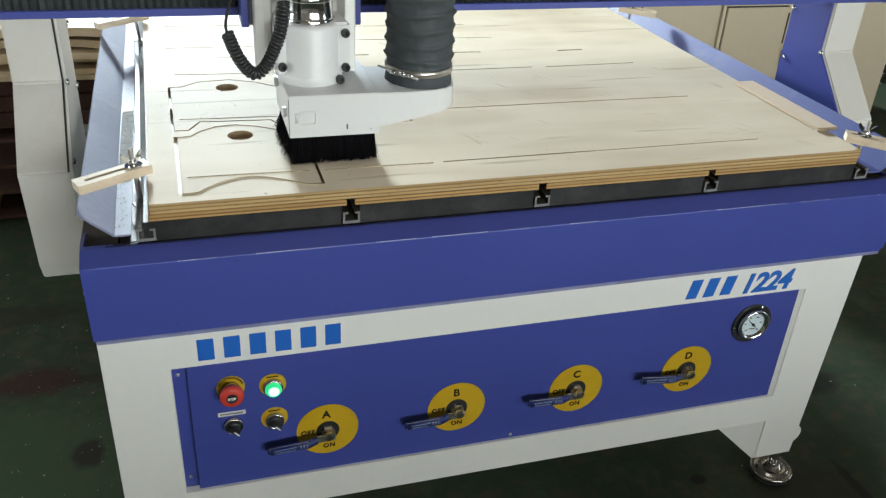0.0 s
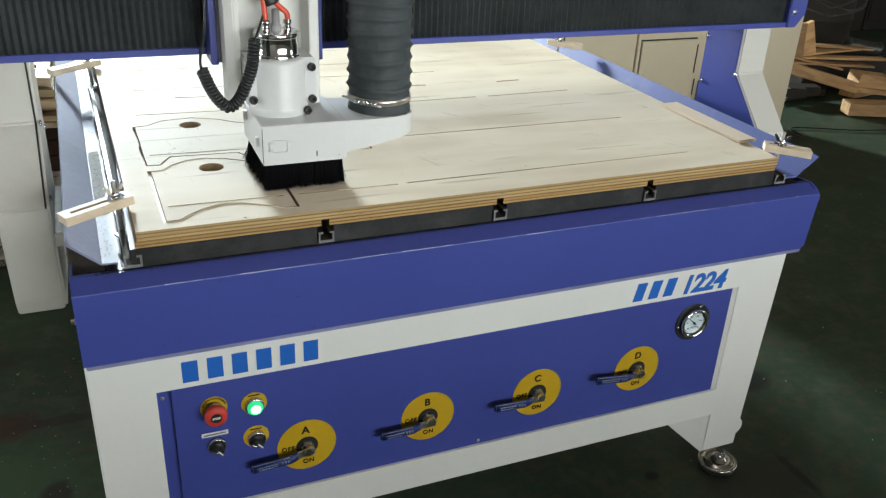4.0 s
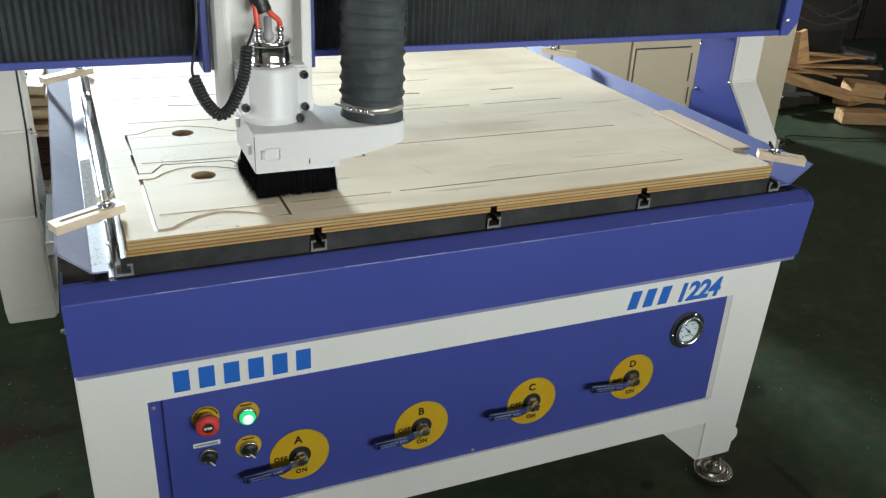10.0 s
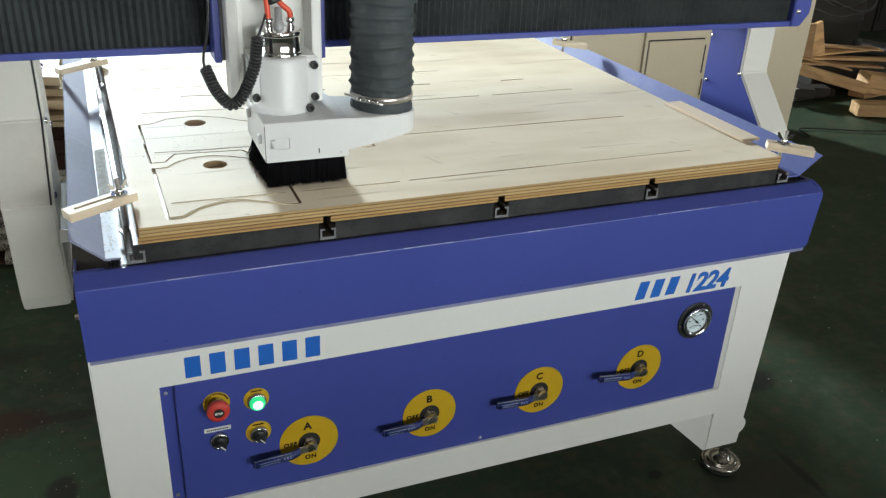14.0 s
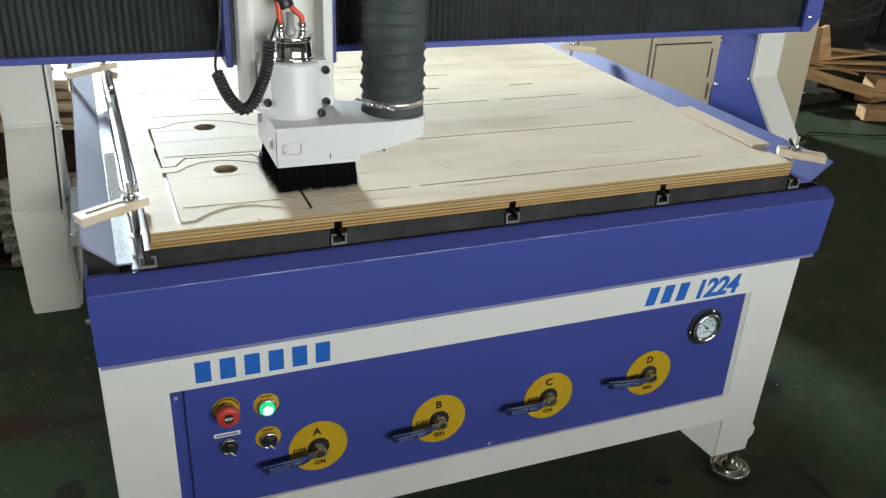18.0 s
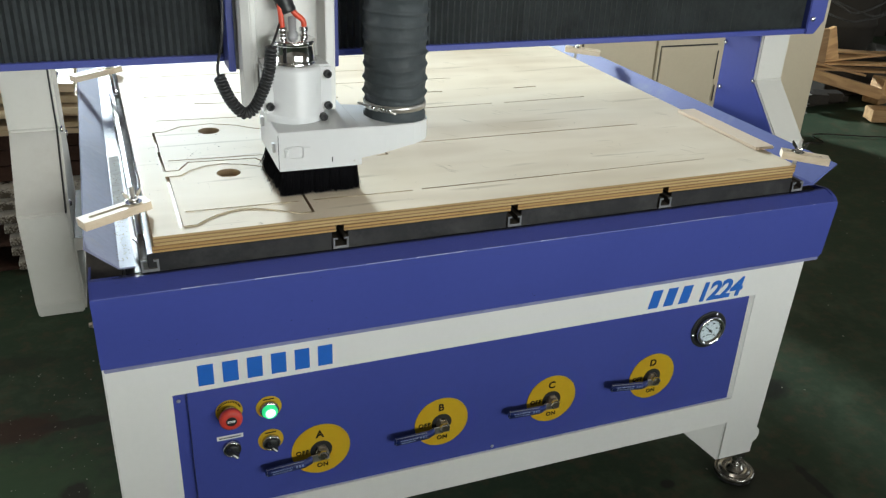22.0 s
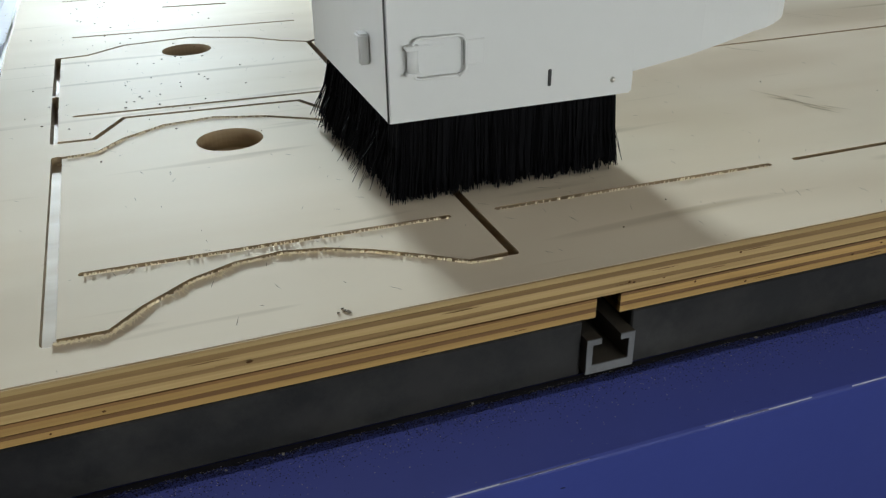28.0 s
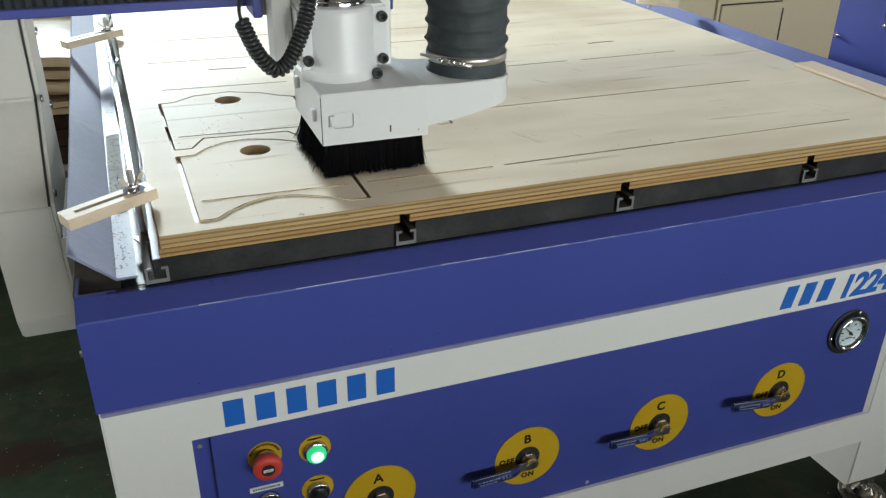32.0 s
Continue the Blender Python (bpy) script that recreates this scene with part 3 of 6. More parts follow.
for xa in (FX0 + 0.003, FX1 - 0.007):
    part("side_light_block", box(B(), xa, xa + 0.004, 0.09, 2.465, 0.265, 0.598), M_WHITE, router)
for yb in (1.25, 2.42):
    for xa in (FX0, FX1 - W):
        part("rear_leg", box(B(), xa, xa + W, yb - 0.05, yb + 0.05, 0.085, 0.70, 0.004, 2), M_WHITE, router)
for xa in (FX0 + 0.01, FX1 - W + 0.01):
    part("side_beam", box(B(), xa, xa + 0.08, 0.08, 2.46, 0.60, 0.735, 0.004, 2), M_WHITE, router)
    part("lower_side_beam", box(B(), xa, xa + 0.08, 0.08, 2.46, 0.185, 0.262, 0.004, 2), M_WHITE, router)

# levelling feet
for fx, fy in ((1.293, 0.028), (-0.03, 0.022), (1.285, 2.42), (-0.03, 2.42)):
    ft = part("levelling_foot", lathe(B(), [(0, 0.008), (0.047, 0.008), (0.0475, 0.010), (0.0475, 0.0145), (0.046, 0.0175), (0.043, 0.0185), (0.040, 0.0165), (0.037, 0.0165), (0.034, 0.0215), (0.028, 0.0225), (0.025, 0.020), (0.019, 0.020), (0.0165, 0.029), (0.012, 0.031), (0, 0.031)], (fx, fy, 0.0), seg=56), M_FOOT, router, "stepped round polished levelling foot")
    part("rubber_pad", disc_stack(B(), (fx, fy, 0.0), (0, 0, 1), [(0.044, 0.0, 0.0079)], 40), M_RUBBER, ft)
    bm = B()
    lathe(bm, [(0, 0.02)] + [(0.0085 + 0.0012 * (i % 2), 0.02 + 0.002 * i) for i in range(35)] + [(0, 0.09)], (fx, fy, 0.0), seg=14)
    part("threaded_rod", bm, M_CHROME, ft)
    part("nut", lathe(B(), [(0, 0.060), (0.017, 0.060), (0.018, 0.062), (0.018, 0.072), (0.017, 0.074), (0, 0.074)], (fx, fy, 0.0), seg=6, smooth=False), M_CHROME, ft)
part("foot_bracket", disc_stack(B(), (FX1 - 0.002, 0.030, 0.108), (0, 1, 0), [(0.026, 0.0, 0.012)], 40), M_WHITE, router, "round white bracket beside the leg")

# recessed blue panel
PY = 0.006
part("panel", box(B(), 0.0475, 1.212, PY, PY + 0.014, 0.255, 0.534, 0.0012), M_BLUE, router)
part("panel_edge_strip", box(B(), 0.018, 0.0470, PY + 0.009, PY + 0.012, 0.255, 0.534), M_BLUE, router)
part("frame_return", prism(B(), [(1.1975, 0.0056), (1.2068, 0.0012), (1.2068, 0.0056)], 2, 0.2625, 0.5275), M_WHITE, router)
for sx, sz in ((0.034, 0.505), (0.034, 0.285), (0.62, 0.27)):
    part("panel_screw", lathe(B(), [(0.0035, 0), (0.0035, 0.001), (0.002, 0.0022), (0, 0.0024)], (sx, PY + 0.009 if sx < 0.05 else PY, sz), (0, -1, 0), 12), M_STEEL, router)

# apron: folded blue sheet over the front of the bed
AX0, AX1 = -0.072, 1.335
bm = B()
prism(bm, [(0.004, 0.757), (-0.006, 0.7572), (-0.0392, 0.7456), (-0.0402, 0.7447), (-0.0405, 0.7435), (-0.030, 0.617), (-0.026, 0.617), (-0.0365, 0.742), (0.004, 0.752)], 0, AX0, AX1 - 0.012)
apron = part("apron", bm, M_BLUE, router, "folded blue sheet metal apron")
bm = B()
prism(bm, [(0.004, 0.757), (-0.006, 0.7572), (-0.026, 0.7495), (-0.036, 0.738), (-0.027, 0.617), (0.06, 0.617), (0.06, 0.75)], 0, AX1 - 0.0125, AX1, 0.003)
part("apron_end", bm, M_BLUE, apron)
prism(B_ := B(), [(0.004, 0.757), (-0.006, 0.7572), (-0.040, 0.744), (-0.030, 0.617), (0.06, 0.617), (0.06, 0.75)], 0, AX0 - 0.0015, AX0 + 0.002)
part("apron_end", B_, M_BLUE, apron)
# pale hem blue is the white rail's reflection, put into its colour
part("apron_hem", box(B(), AX0 + 0.002, AX1 - 0.013, -0.0305, -0.004, 0.6095, 0.6168, 0.0015, 2), M_HEM, apron)

for bx, by, bz in ((AX0 - 0.0016, 0.030, 0.665),):
    part("side_bolt", lathe(B(), [(0, 0), (0.006, 0), (0.006, 0.005), (0.0045, 0.0055), (0.0045, 0.010), (0, 0.0105)], (bx, by, bz), (-1, 0, 0), 6, smooth=False), M_BRASS, apron, "small brass-coloured side bolt")
# bed: PVC slabs between aluminium T-slots
for k in range(4):
    part("bed_slab", box(B(), SLOT * k + 0.0135, SLOT * (k + 1) - 0.0135, 0.003, 2.45, 0.757, 0.7878, 0.0008), M_PVC, router, "dark grey PVC bed slab")
part("bed_tray", box(B(), -0.02, 1.27, 0.008, 2.45, 0.735, 0.7565), M_PVC, router)


def t_slot(x, y0=-0.001, y1=2.45):
    bm = B()
    o = [(x - 0.0130, 0.7600), (x + 0.0130, 0.7600), (x + 0.0130, 0.7795), (x + 0.0052, 0.7795), (x + 0.0052, 0.7763), (x + 0.0098, 0.7763),
         (x + 0.0098, 0.7648), (x - 0.0098, 0.7648), (x - 0.0098, 0.7763), (x - 0.0052, 0.7763), (x - 0.0052, 0.7795), (x - 0.0130, 0.7795)]
    return prism(bm, o, 1, y0, y1)


def askew(bm, slope=-0.020):
    """Lean a long part a little in plan."""
    for v in bm.verts:
        v.co.x += slope * v.co.y
    return bm


for k in range(5):
    rail = part("t_slot_rail", askew(t_slot(0.0165)) if k == 0 else t_slot(SLOT * k), M_GRIME if k == 0 else M_SLOT, router, "dusty T-slot rail" if k == 0 else "dark aluminium T-slot rail")
    part("cut_end", t_slot(0.0165 if k == 0 else SLOT * k, -0.0018, -0.0011), M_CUT, rail, "bright sawn end of the rail")
# flange glare drawn as its own strip, stopped short of the clamp's shadow
part("rail_glare_strip", askew(box(B(), 0.0036, 0.0112, 0.16, 2.44, 0.7796, 0.7806, 0.0004)), M_ALU, router, "bright strip for the glare on the rail flange")

# slanted side covers with guide rail and rack
for side, sx, xo, xb, xf, y0, lean in (("left", 1, -0.0735, -0.027, -0.0045, 0.014, -0.014), ("right", -1, -0.100, -0.048, -0.019, 0.012, 0.0)):
    def fold(pts):
        return [((x if sx > 0 else 1.256 - x), z) for x, z in pts]

    bm = B()
    prism(bm, fold([(xo, 0.802), (xo + 0.0025, 0.804), (xb, 0.7655), (xf, 0.7655), (xf, 0.7625), (xb - 0.001, 0.7625)]), 1, y0, 2.46)
    cover = part("side_cover", askew(bm, lean), M_BLUE_DUSTY if sx > 0 else M_BLUE_FILM, router, "dusty folded blue steel side cover")
    bm = B()
    prism(bm, fold([(xb - 0.001, 0.7620), (xo + 0.003, 0.7985), (xo + 0.003, 0.752), (xb - 0.001, 0.752)]), 1, 0.62, 0.626)
    part("stiffener", askew(bm, lean), M_BLUE_DUSTY, cover)
    prism(bm := B(), fold([(xb + 0.002, 0.7655), (xb + 0.002, 0.7668), (xf - 0.001, 0.7668), (xf - 0.001, 0.7655)]), 1, 0.20, 0.52)
    if sx > 0:
        part("wear_strip", askew(bm, lean), M_DUST, cover, "chip covered pale strip")
    else:
        bm.free()
    gx = sorted(x for x, z in fold([(-0.077, 0), (-0.024, 0)]))
    part("guide_base", box(B(), gx[0], gx[1], 0.022, 2.44, 0.735, 0.7485, 0.001), M_GRIME, router, "dusty grimy steel guide base")
# ---- controls on the panel ----


def valve(x, letter, hub, tilt, reach):
    v = part("valve", disc_stack(B(), (x, PY - 0.0002, hub + 0.002), (0, -1, 0), [(0.0545, 0, 0.0012)], 48), M_YELLOW, router, "yellow valve plate with lever valve, marked off and on")
    y = PY - 0.0016
    lettering("letter", letter, 0.0215, x - 0.002, hub + 0.0290, y, M_INK, v, heavy=0.0006)
    lettering("word_off", "OFF", 0.0128, x - 0.0350, hub - 0.0035, y, M_INK, v, spacing=1.14, heavy=0.00045)
    lettering("word_on", "ON", 0.0128, x + 0.002, hub - 0.0385, y, M_INK, v, spacing=1.14, heavy=0.00045)
    part("stem_hole", disc_stack(B(), (x, y + 0.0002, hub), (0, -1, 0), [(0.0205, 0, 0.0007)], 32), M_BLACK, v)
    part("stem", lathe(B(), [(0, 0), (0.0125, 0), (0.0125, 0.006), (0.011, 0.007), (0.011, 0.011), (0.0075, 0.0115), (0.0075, 0.0205), (0, 0.021)], (x, y, hub), (0, -1, 0), 6, smooth=False), M_BRASS, v, "nickel plated hexagonal stem")
    part("nut", lathe(B(), [(0, 0.0145), (0.0095, 0.0145), (0.0105, 0.0155), (0.0105, 0.0185), (0.009, 0.0195), (0, 0.0195)], (x, y, hub), (0, -1, 0), 6, smooth=False), M_CHROME, v)
    ax = Matrix.Translation((x, 0, hub - 0.0055))  @ Matrix.Rotation(radians(tilt), 4, "Y")
    # flat steel arm that kinks out to the dipped grip
    bm = B()
    prism(bm, [(0.012, y - 0.0118), (0.012, y - 0.0143), (-0.022, y - 0.0143), (-0.036, y - 0.0205), (-reach + 0.002, y - 0.0205), (-reach + 0.002, y - 0.0180), (-0.035, y - 0.0180), (-0.021, y - 0.0118)], 2, -0.008, 0.008, 0.0008)
    bmesh.ops.transform(bm, matrix=ax, verts=bm.verts)
    lev = part("lever", bm, M_STEEL, v)
    bm = B()
    prism(bm, [(-0.017, y - 0.0160), (-0.034, y - 0.0240), (-reach, y - 0.0240), (-reach - 0.001, y - 0.0155), (-0.033, y - 0.0155), (-0.017, y - 0.0095)], 2, -0.0092, 0.0092, 0.0036)
    bmesh.ops.transform(bm, matrix=ax, verts=bm.verts)
    for f in bm.faces:
        f.smooth = True
    part("grip", bm, M_HANDLE, lev, "blue vinyl dipped grip")
    for r, (a, b) in enumerate(((-reach + 0.012, -0.060), (-reach + 0.010, -0.060))):
        bm = B()
        u = a
        while u < b:
            wdt = 0.0016 + 0.0012 * ((int(u * -1e4) * 7) % 3)
            box(bm, u, u + wdt, y - 0.0247, y - 0.0239, -0.0040 + 0.0050 * r, -0.0018 + 0.0050 * r)
            u += wdt + 0.0012
        if r == 1:
            for q in range(3):
                box(bm, -0.052 + 0.0055 * q, -0.0490 + 0.0055 * q, y - 0.0247, y - 0.0239, -0.0022, 0.0026)
        bmesh.ops.transform(bm, matrix=ax, verts=bm.verts)
        part("printed_line", bm, M_FAINT, lev)
    return v


for args in ((0.271, "A", 0.351, -3, 0.106), (0.507, "B", 0.3565, -1, 0.101), (0.744, "C", 0.358, 3, 0.104), (0.981, "D", 0.364, 7, 0.112)):
    valve(*args)

# emergency stop
ex, ez = 0.1135, 0.471
es = part("emergency_stop", disc_stack(B(), (ex, PY, ez + 0.002), (0, -1, 0), [(0.0228, 0, 0.0015)], 40), M_YELLOW, router, "red mushroom emergency stop on a yellow ring")
bm = B()
for i in range(17):
    a = radians(20 + 140 * i / 16)
    box(tmp := B(), -0.0010, 0.0010, PY - 0.0022, PY - 0.0014, 0.0185, 0.0215)
    bmesh.ops.transform(tmp, matrix=Matrix.Translation((ex, 0, ez + 0.002)) @ Matrix.Rotation(a - math.pi / 2, 4, "Y"), verts=tmp.verts)
    tmp_me = bpy.data.meshes.new("t")
    tmp.to_mesh(tmp_me)
    tmp.free()
    bm.from_mesh(tmp_me)
    bpy.data.meshes.remove(tmp_me)
part("printed_line", bm, M_INK, es)
part("collar", lathe(B(), [(0, 0), (0.0145, 0), (0.0145, 0.010), (0.012, 0.012), (0.012, 0.017)], (ex, PY - 0.0015, ez), (0, -1, 0), 28), M_BEZEL, es)
mush = part("mushroom_head", lathe(B(), [(0, 0.014), (0.0175, 0.014), (0.0192, 0.016), (0.0196, 0.022), (0.0185, 0.026), (0.0135, 0.0285), (0.0085, 0.028), (0, 0.028)], (ex, PY, ez), (0, -1, 0), 36), M_RED, es)
part("cap", disc_stack(B(), (ex, PY - 0.0279, ez), (0, -1, 0), [(0.0090, 0, 0.0008)], 28), M_BLACK, mush)
lettering("word_stop", "STOP", 0.0054, ex, ez - 0.0019, PY - 0.0290, M_LABEL, mush)
# green lamp
gx, gz = 0.181, 0.464
gl = part("pilot_lamp", disc_stack(B(), (gx, PY, gz + 0.003), (0, -1, 0), [(0.0222, 0, 0.0015)], 40), M_YELLOW, router, "lit green pilot lamp on a yellow plate")
part("bezel", lathe(B(), [(0.0165, 0), (0.0165, 0.006), (0.0145, 0.008), (0.013, 0.008)], (gx, PY - 0.001, gz), (0, -1, 0), 32), M_BEZEL, gl)
lens = part("lens", lathe(B(), [(0, 0.007), (0.0135, 0.007), (0.0138, 0.012), (0.012, 0.0155), (0.007, 0.0172), (0, 0.0175)], (gx, PY, gz), (0, -1, 0), 32), M_GREEN, gl, "glowing green lens")
part("core", lathe(B(), [(0.0088, 0.0160), (0.0088, 0.0168), (0.006, 0.0181), (0, 0.0186)], (gx, PY, gz), (0, -1, 0), 24), M_GREEN_HOT, lens)
box(bm := B(), gx - 0.010, gx + 0.010, PY - 0.0022, PY - 0.0014, gz + 0.0190, gz + 0.0212)
part("printed_line", bm, M_INK, gl)
# selector switches
for sx, sz, plate in ((0.113, 0.395, False), (0.181, 0.393, True)):
    if plate:
        sw = part("selector_switch", disc_stack(B(), (sx, PY, sz + 0.003), (0, -1, 0), [(0.0225, 0, 0.0015)], 40), M_YELLOW, router, "black rotary selector on a yellow plate")
        box(bm := B(), sx - 0.010, sx + 0.010, PY - 0.0022, PY - 0.0014, sz + 0.0185, sz + 0.0207)
        part("printed_line", bm, M_INK, sw)
        part("bezel", lathe(B(), [(0.0160, 0), (0.0160, 0.006), (0.0150, 0.0085), (0.0128, 0.0085), (0.0120, 0.005), (0.0120, 0.0)], (sx, PY - 0.001, sz), (0, -1, 0), 32), M_BEZEL, sw)
    else:
        sw = part("selector_switch", lathe(B(), [(0.0160, 0), (0.0160, 0.006), (0.0150, 0.0085), (0.0128, 0.0085), (0.0120, 0.005), (0.0120, 0.0)], (sx, PY, sz), (0, -1, 0), 32), M_BEZEL, router, "black rotary selector with a chrome bezel")
    part("knob", lathe(B(), [(0, 0.004), (0.0118, 0.004), (0.0112, 0.011), (0.0098, 0.0122), (0, 0.0122)], (sx, PY, sz), (0, -1, 0), 28), M_BLACK, sw)
    bm = B()
    box(bm, -0.0036, 0.0036, PY - 0.022, PY - 0.008, -0.0120, 0.0095, 0.0014, 2)
    bmesh.ops.transform(bm, matrix=Matrix.Translation((sx, 0, sz)) @ Matrix.Rotation(radians(-40), 4, "Y"), verts=bm.verts)
    kb = part("knob_blade", bm, M_BLACK, sw)
    bm = B()
    box(bm, -0.0013, 0.0013, PY - 0.0226, PY - 0.0218, -0.0112, 0.001)
    bmesh.ops.transform(bm, matrix=Matrix.Translation((sx, 0, sz)) @ Matrix.Rotation(radians(-40), 4, "Y"), verts=bm.verts)
    part("pointer_line", bm, M_LABEL, kb)
lab = part("switch_label", box(B(), 0.089, 0.134, PY - 0.0012, PY, 0.4145, 0.4225), M_LABEL, router, "white adhesive label")
bm = B()
u = 0.093
while u < 0.130:
    box(bm, u, u + 0.0022, PY - 0.0016, PY - 0.0011, 0.4170, 0.4200)
    u += 0.0034
part("printed_line", bm, M_INK, lab)

# vacuum gauge
vx, vz = 1.106, 0.458
ga = part("vacuum_gauge", lathe(B(), [(0, 0), (0.043, 0), (0.0435, 0.001), (0.0435, 0.0025), (0.042, 0.003), (0.033, 0.003), (0.033, 0.0)], (vx, PY, vz), (0, -1, 0), 48), M_BLACK, router, "round vacuum gauge with white dial and black flange")
part("bezel", lathe(B(), [(0.0335, 0.002), (0.0335, 0.010), (0.0325, 0.012), (0.030, 0.0125), (0.0265, 0.010), (0.0250, 0.004)], (vx, PY, vz), (0, -1, 0), 48), M_CHROME, ga)
dial = part("dial", disc_stack(B(), (vx, PY - 0.004, vz), (0, -1, 0), [(0.0287, 0, 0.0012)], 40), M_DIAL, ga)
bm = B()
for i in range(31):
    a = radians(-135 + 270 * i / 30)
    L0 = 0.0215 if i % 5 == 0 else 0.0235
    tmp = B()
    box(tmp, -0.00035, 0.00035, PY - 0.0057, PY - 0.0051, L0, 0.026)
    bmesh.ops.transform(tmp, matrix=Matrix.Translation((vx, 0, vz)) @ Matrix.Rotation(a, 4, "Y"), verts=tmp.verts)
    tm = bpy.data.meshes.new("t")
    tmp.to_mesh(tm)
    tmp.free()
    bm.from_mesh(tm)
    bpy.data.meshes.remove(tm)
for q in range(6):
    a = radians(-135 + 270 * q / 5)
    cx, cz = vx + 0.0175 * math.sin(a), vz + 0.0175 * math.cos(a)
    box(bm, cx - 0.0022, cx + 0.0022, PY - 0.0057, PY - 0.0051, cz - 0.0012, cz + 0.0012)
box(bm, vx - 0.007, vx + 0.007, PY - 0.0057, PY - 0.0051, vz - 0.011, vz - 0.0095)
part("scale", bm, M_INK, dial)
bm = B()
prism(bm, [(-0.0014, -0.008), (0.0014, -0.008), (0.0005, 0.0215), (-0.0005, 0.0215)], 1, PY - 0.0072, PY - 0.0064)
bmesh.ops.transform(bm, matrix=Matrix.Translation((vx, 0, vz)) @ Matrix.Rotation(radians(-48), 4, "Y"), verts=bm.verts)
disc_stack(bm, (vx, PY - 0.0062, vz), (0, -1, 0), [(0.003, 0, 0.002)], 16)
part("needle", bm, M_INK, dial)
for a in (20, 140, 260):
    part("flange_screw", lathe(B(), [(0.0035, 0), (0.0035, 0.0012), (0.002, 0.0022), (0, 0.0024)], (vx + 0.0385 * math.sin(radians(a)), PY - 0.003, vz + 0.0385 * math.cos(radians(a))), (0, -1, 0), 12), M_CHROME, ga)
gp = part("glass", disc_stack(B(), (vx, PY - 0.0090, vz), (0, -1, 0), [(0.0286, 0, 0.0012)], 40), M_GLASS, ga)
gp.visible_shadow = False

# marks on the top rail: plain blue blocks, and the size number
for count, first, pitch, w, lean in ((6, 0.068, 0.0402, 0.0255, 0.0), (3, 0.938, 0.0362, 0.0225, 0.22)):
    for i in range(count):
        x0, h = first + pitch * i, 0.040
        bm = prism(B(), [(x0, 0.538), (x0 + w, 0.538), (x0 + w + lean * h, 0.538 + h), (x0 + lean * h, 0.538 + h)], 1, -0.0008, -0.0001)
        part("blue_mark", bm, M_PRINT, router)
lettering("size_number", "1224", 0.0575, 1.108, 0.537, -0.0007, M_PRINT, router, slant=0.22, spacing=0.95, heavy=0.0019, label="blue slanted number on the white rail")


# ---- spoilboard and plywood sheet ----
def ply_strip(x0, x1, y0, z0, hgt):
    """One veneer layer seen at the sawn edge, of slightly uneven height and depth."""
    bm = B()
    n = max(2, int((x1 - x0) / 0.018))
    seed = rnd_ply.uniform(0, 50)
    rows = []
    for i in range(n + 1):
        x = x0 + (x1 - x0) * i / n
        wob = 0.00015 * noise.noise(Vector((x * 9, seed, 0)))
        top = 0.0006 * noise.noise(Vector((x * 9, seed + 7.0, 0)))
        rows.append([bm.verts.new(p) for p in ((x, y0 + wob, z0), (x, y0 + wob, z0 + hgt + top), (x, y0 + 0.008, z0 + hgt + top), (x, y0 + 0.008, z0))])
    for p, q in zip(rows, rows[1:]):
        for k in range(4):
            bm.faces.new((p[k], q[k], q[(k + 1) % 4], p[(k + 1) % 4]))
    bm.faces.new(rows[0][::-1])
    bm.faces.new(rows[-1])
    for v in bm.verts:
        v.co.z = min(v.co.z, TOP - 0.0002)
    bmesh.ops.recalc_face_normals(bm, faces=bm.faces[:])
    return bm


rnd_ply = random.Random(21)
SX0, SX1 = 0.018, 1.238
for k in range(4):
    x0, x1 = max(SLOT * k + 0.0065, SX0 + 0.004), min(SLOT * (k + 1) - 0.0065, SX1 - 0.002)
    sp = thing("spoilboard", ((x0 + x1) / 2, 1.2, 0.788), "plywood spoilboard strip under the cut sheet", "board", "spoilboard strips")
    # dark ply also carries the shade of the left-hand edge
    part("core", box(B(), x0, x1, 0.006, 2.44, 0.788, 0.7995), M_PLY_B, sp)
    zz = 0.7883
    for j, hgt in enumerate((0.0033, 0.0021, 0.0036, 0.0015)):
        d = rnd_ply.uniform(0.0010, 0.0013)
        part("ply", ply_strip(x0, x1, 0.0048 - d, zz, hgt), M_PLY_D if j % 2 else M_PLY_C, sp)
        zz += hgt

sheet = thing("plywood_sheet", (0.628, 1.22, 0.80), "pale plywood sheet with routed outlines and round holes", "plywood sheet")
bm = box(B(), SX0, SX1, 0.004, 2.442, 0.7997, TOP)


def lean_edge(bm):
    """The sheet's long edge runs a little out of square."""
    for v in bm.verts:
        if v.co.x < 0.05:
            v.co.x += 0.007 - 0.020 * v.co.y
    return bm


lean_edge(bm)
sheet_me = mesh_of("veneer_panel", bm, M_VENEER)
sheet_me.materials.append(M_PLY_CORE)


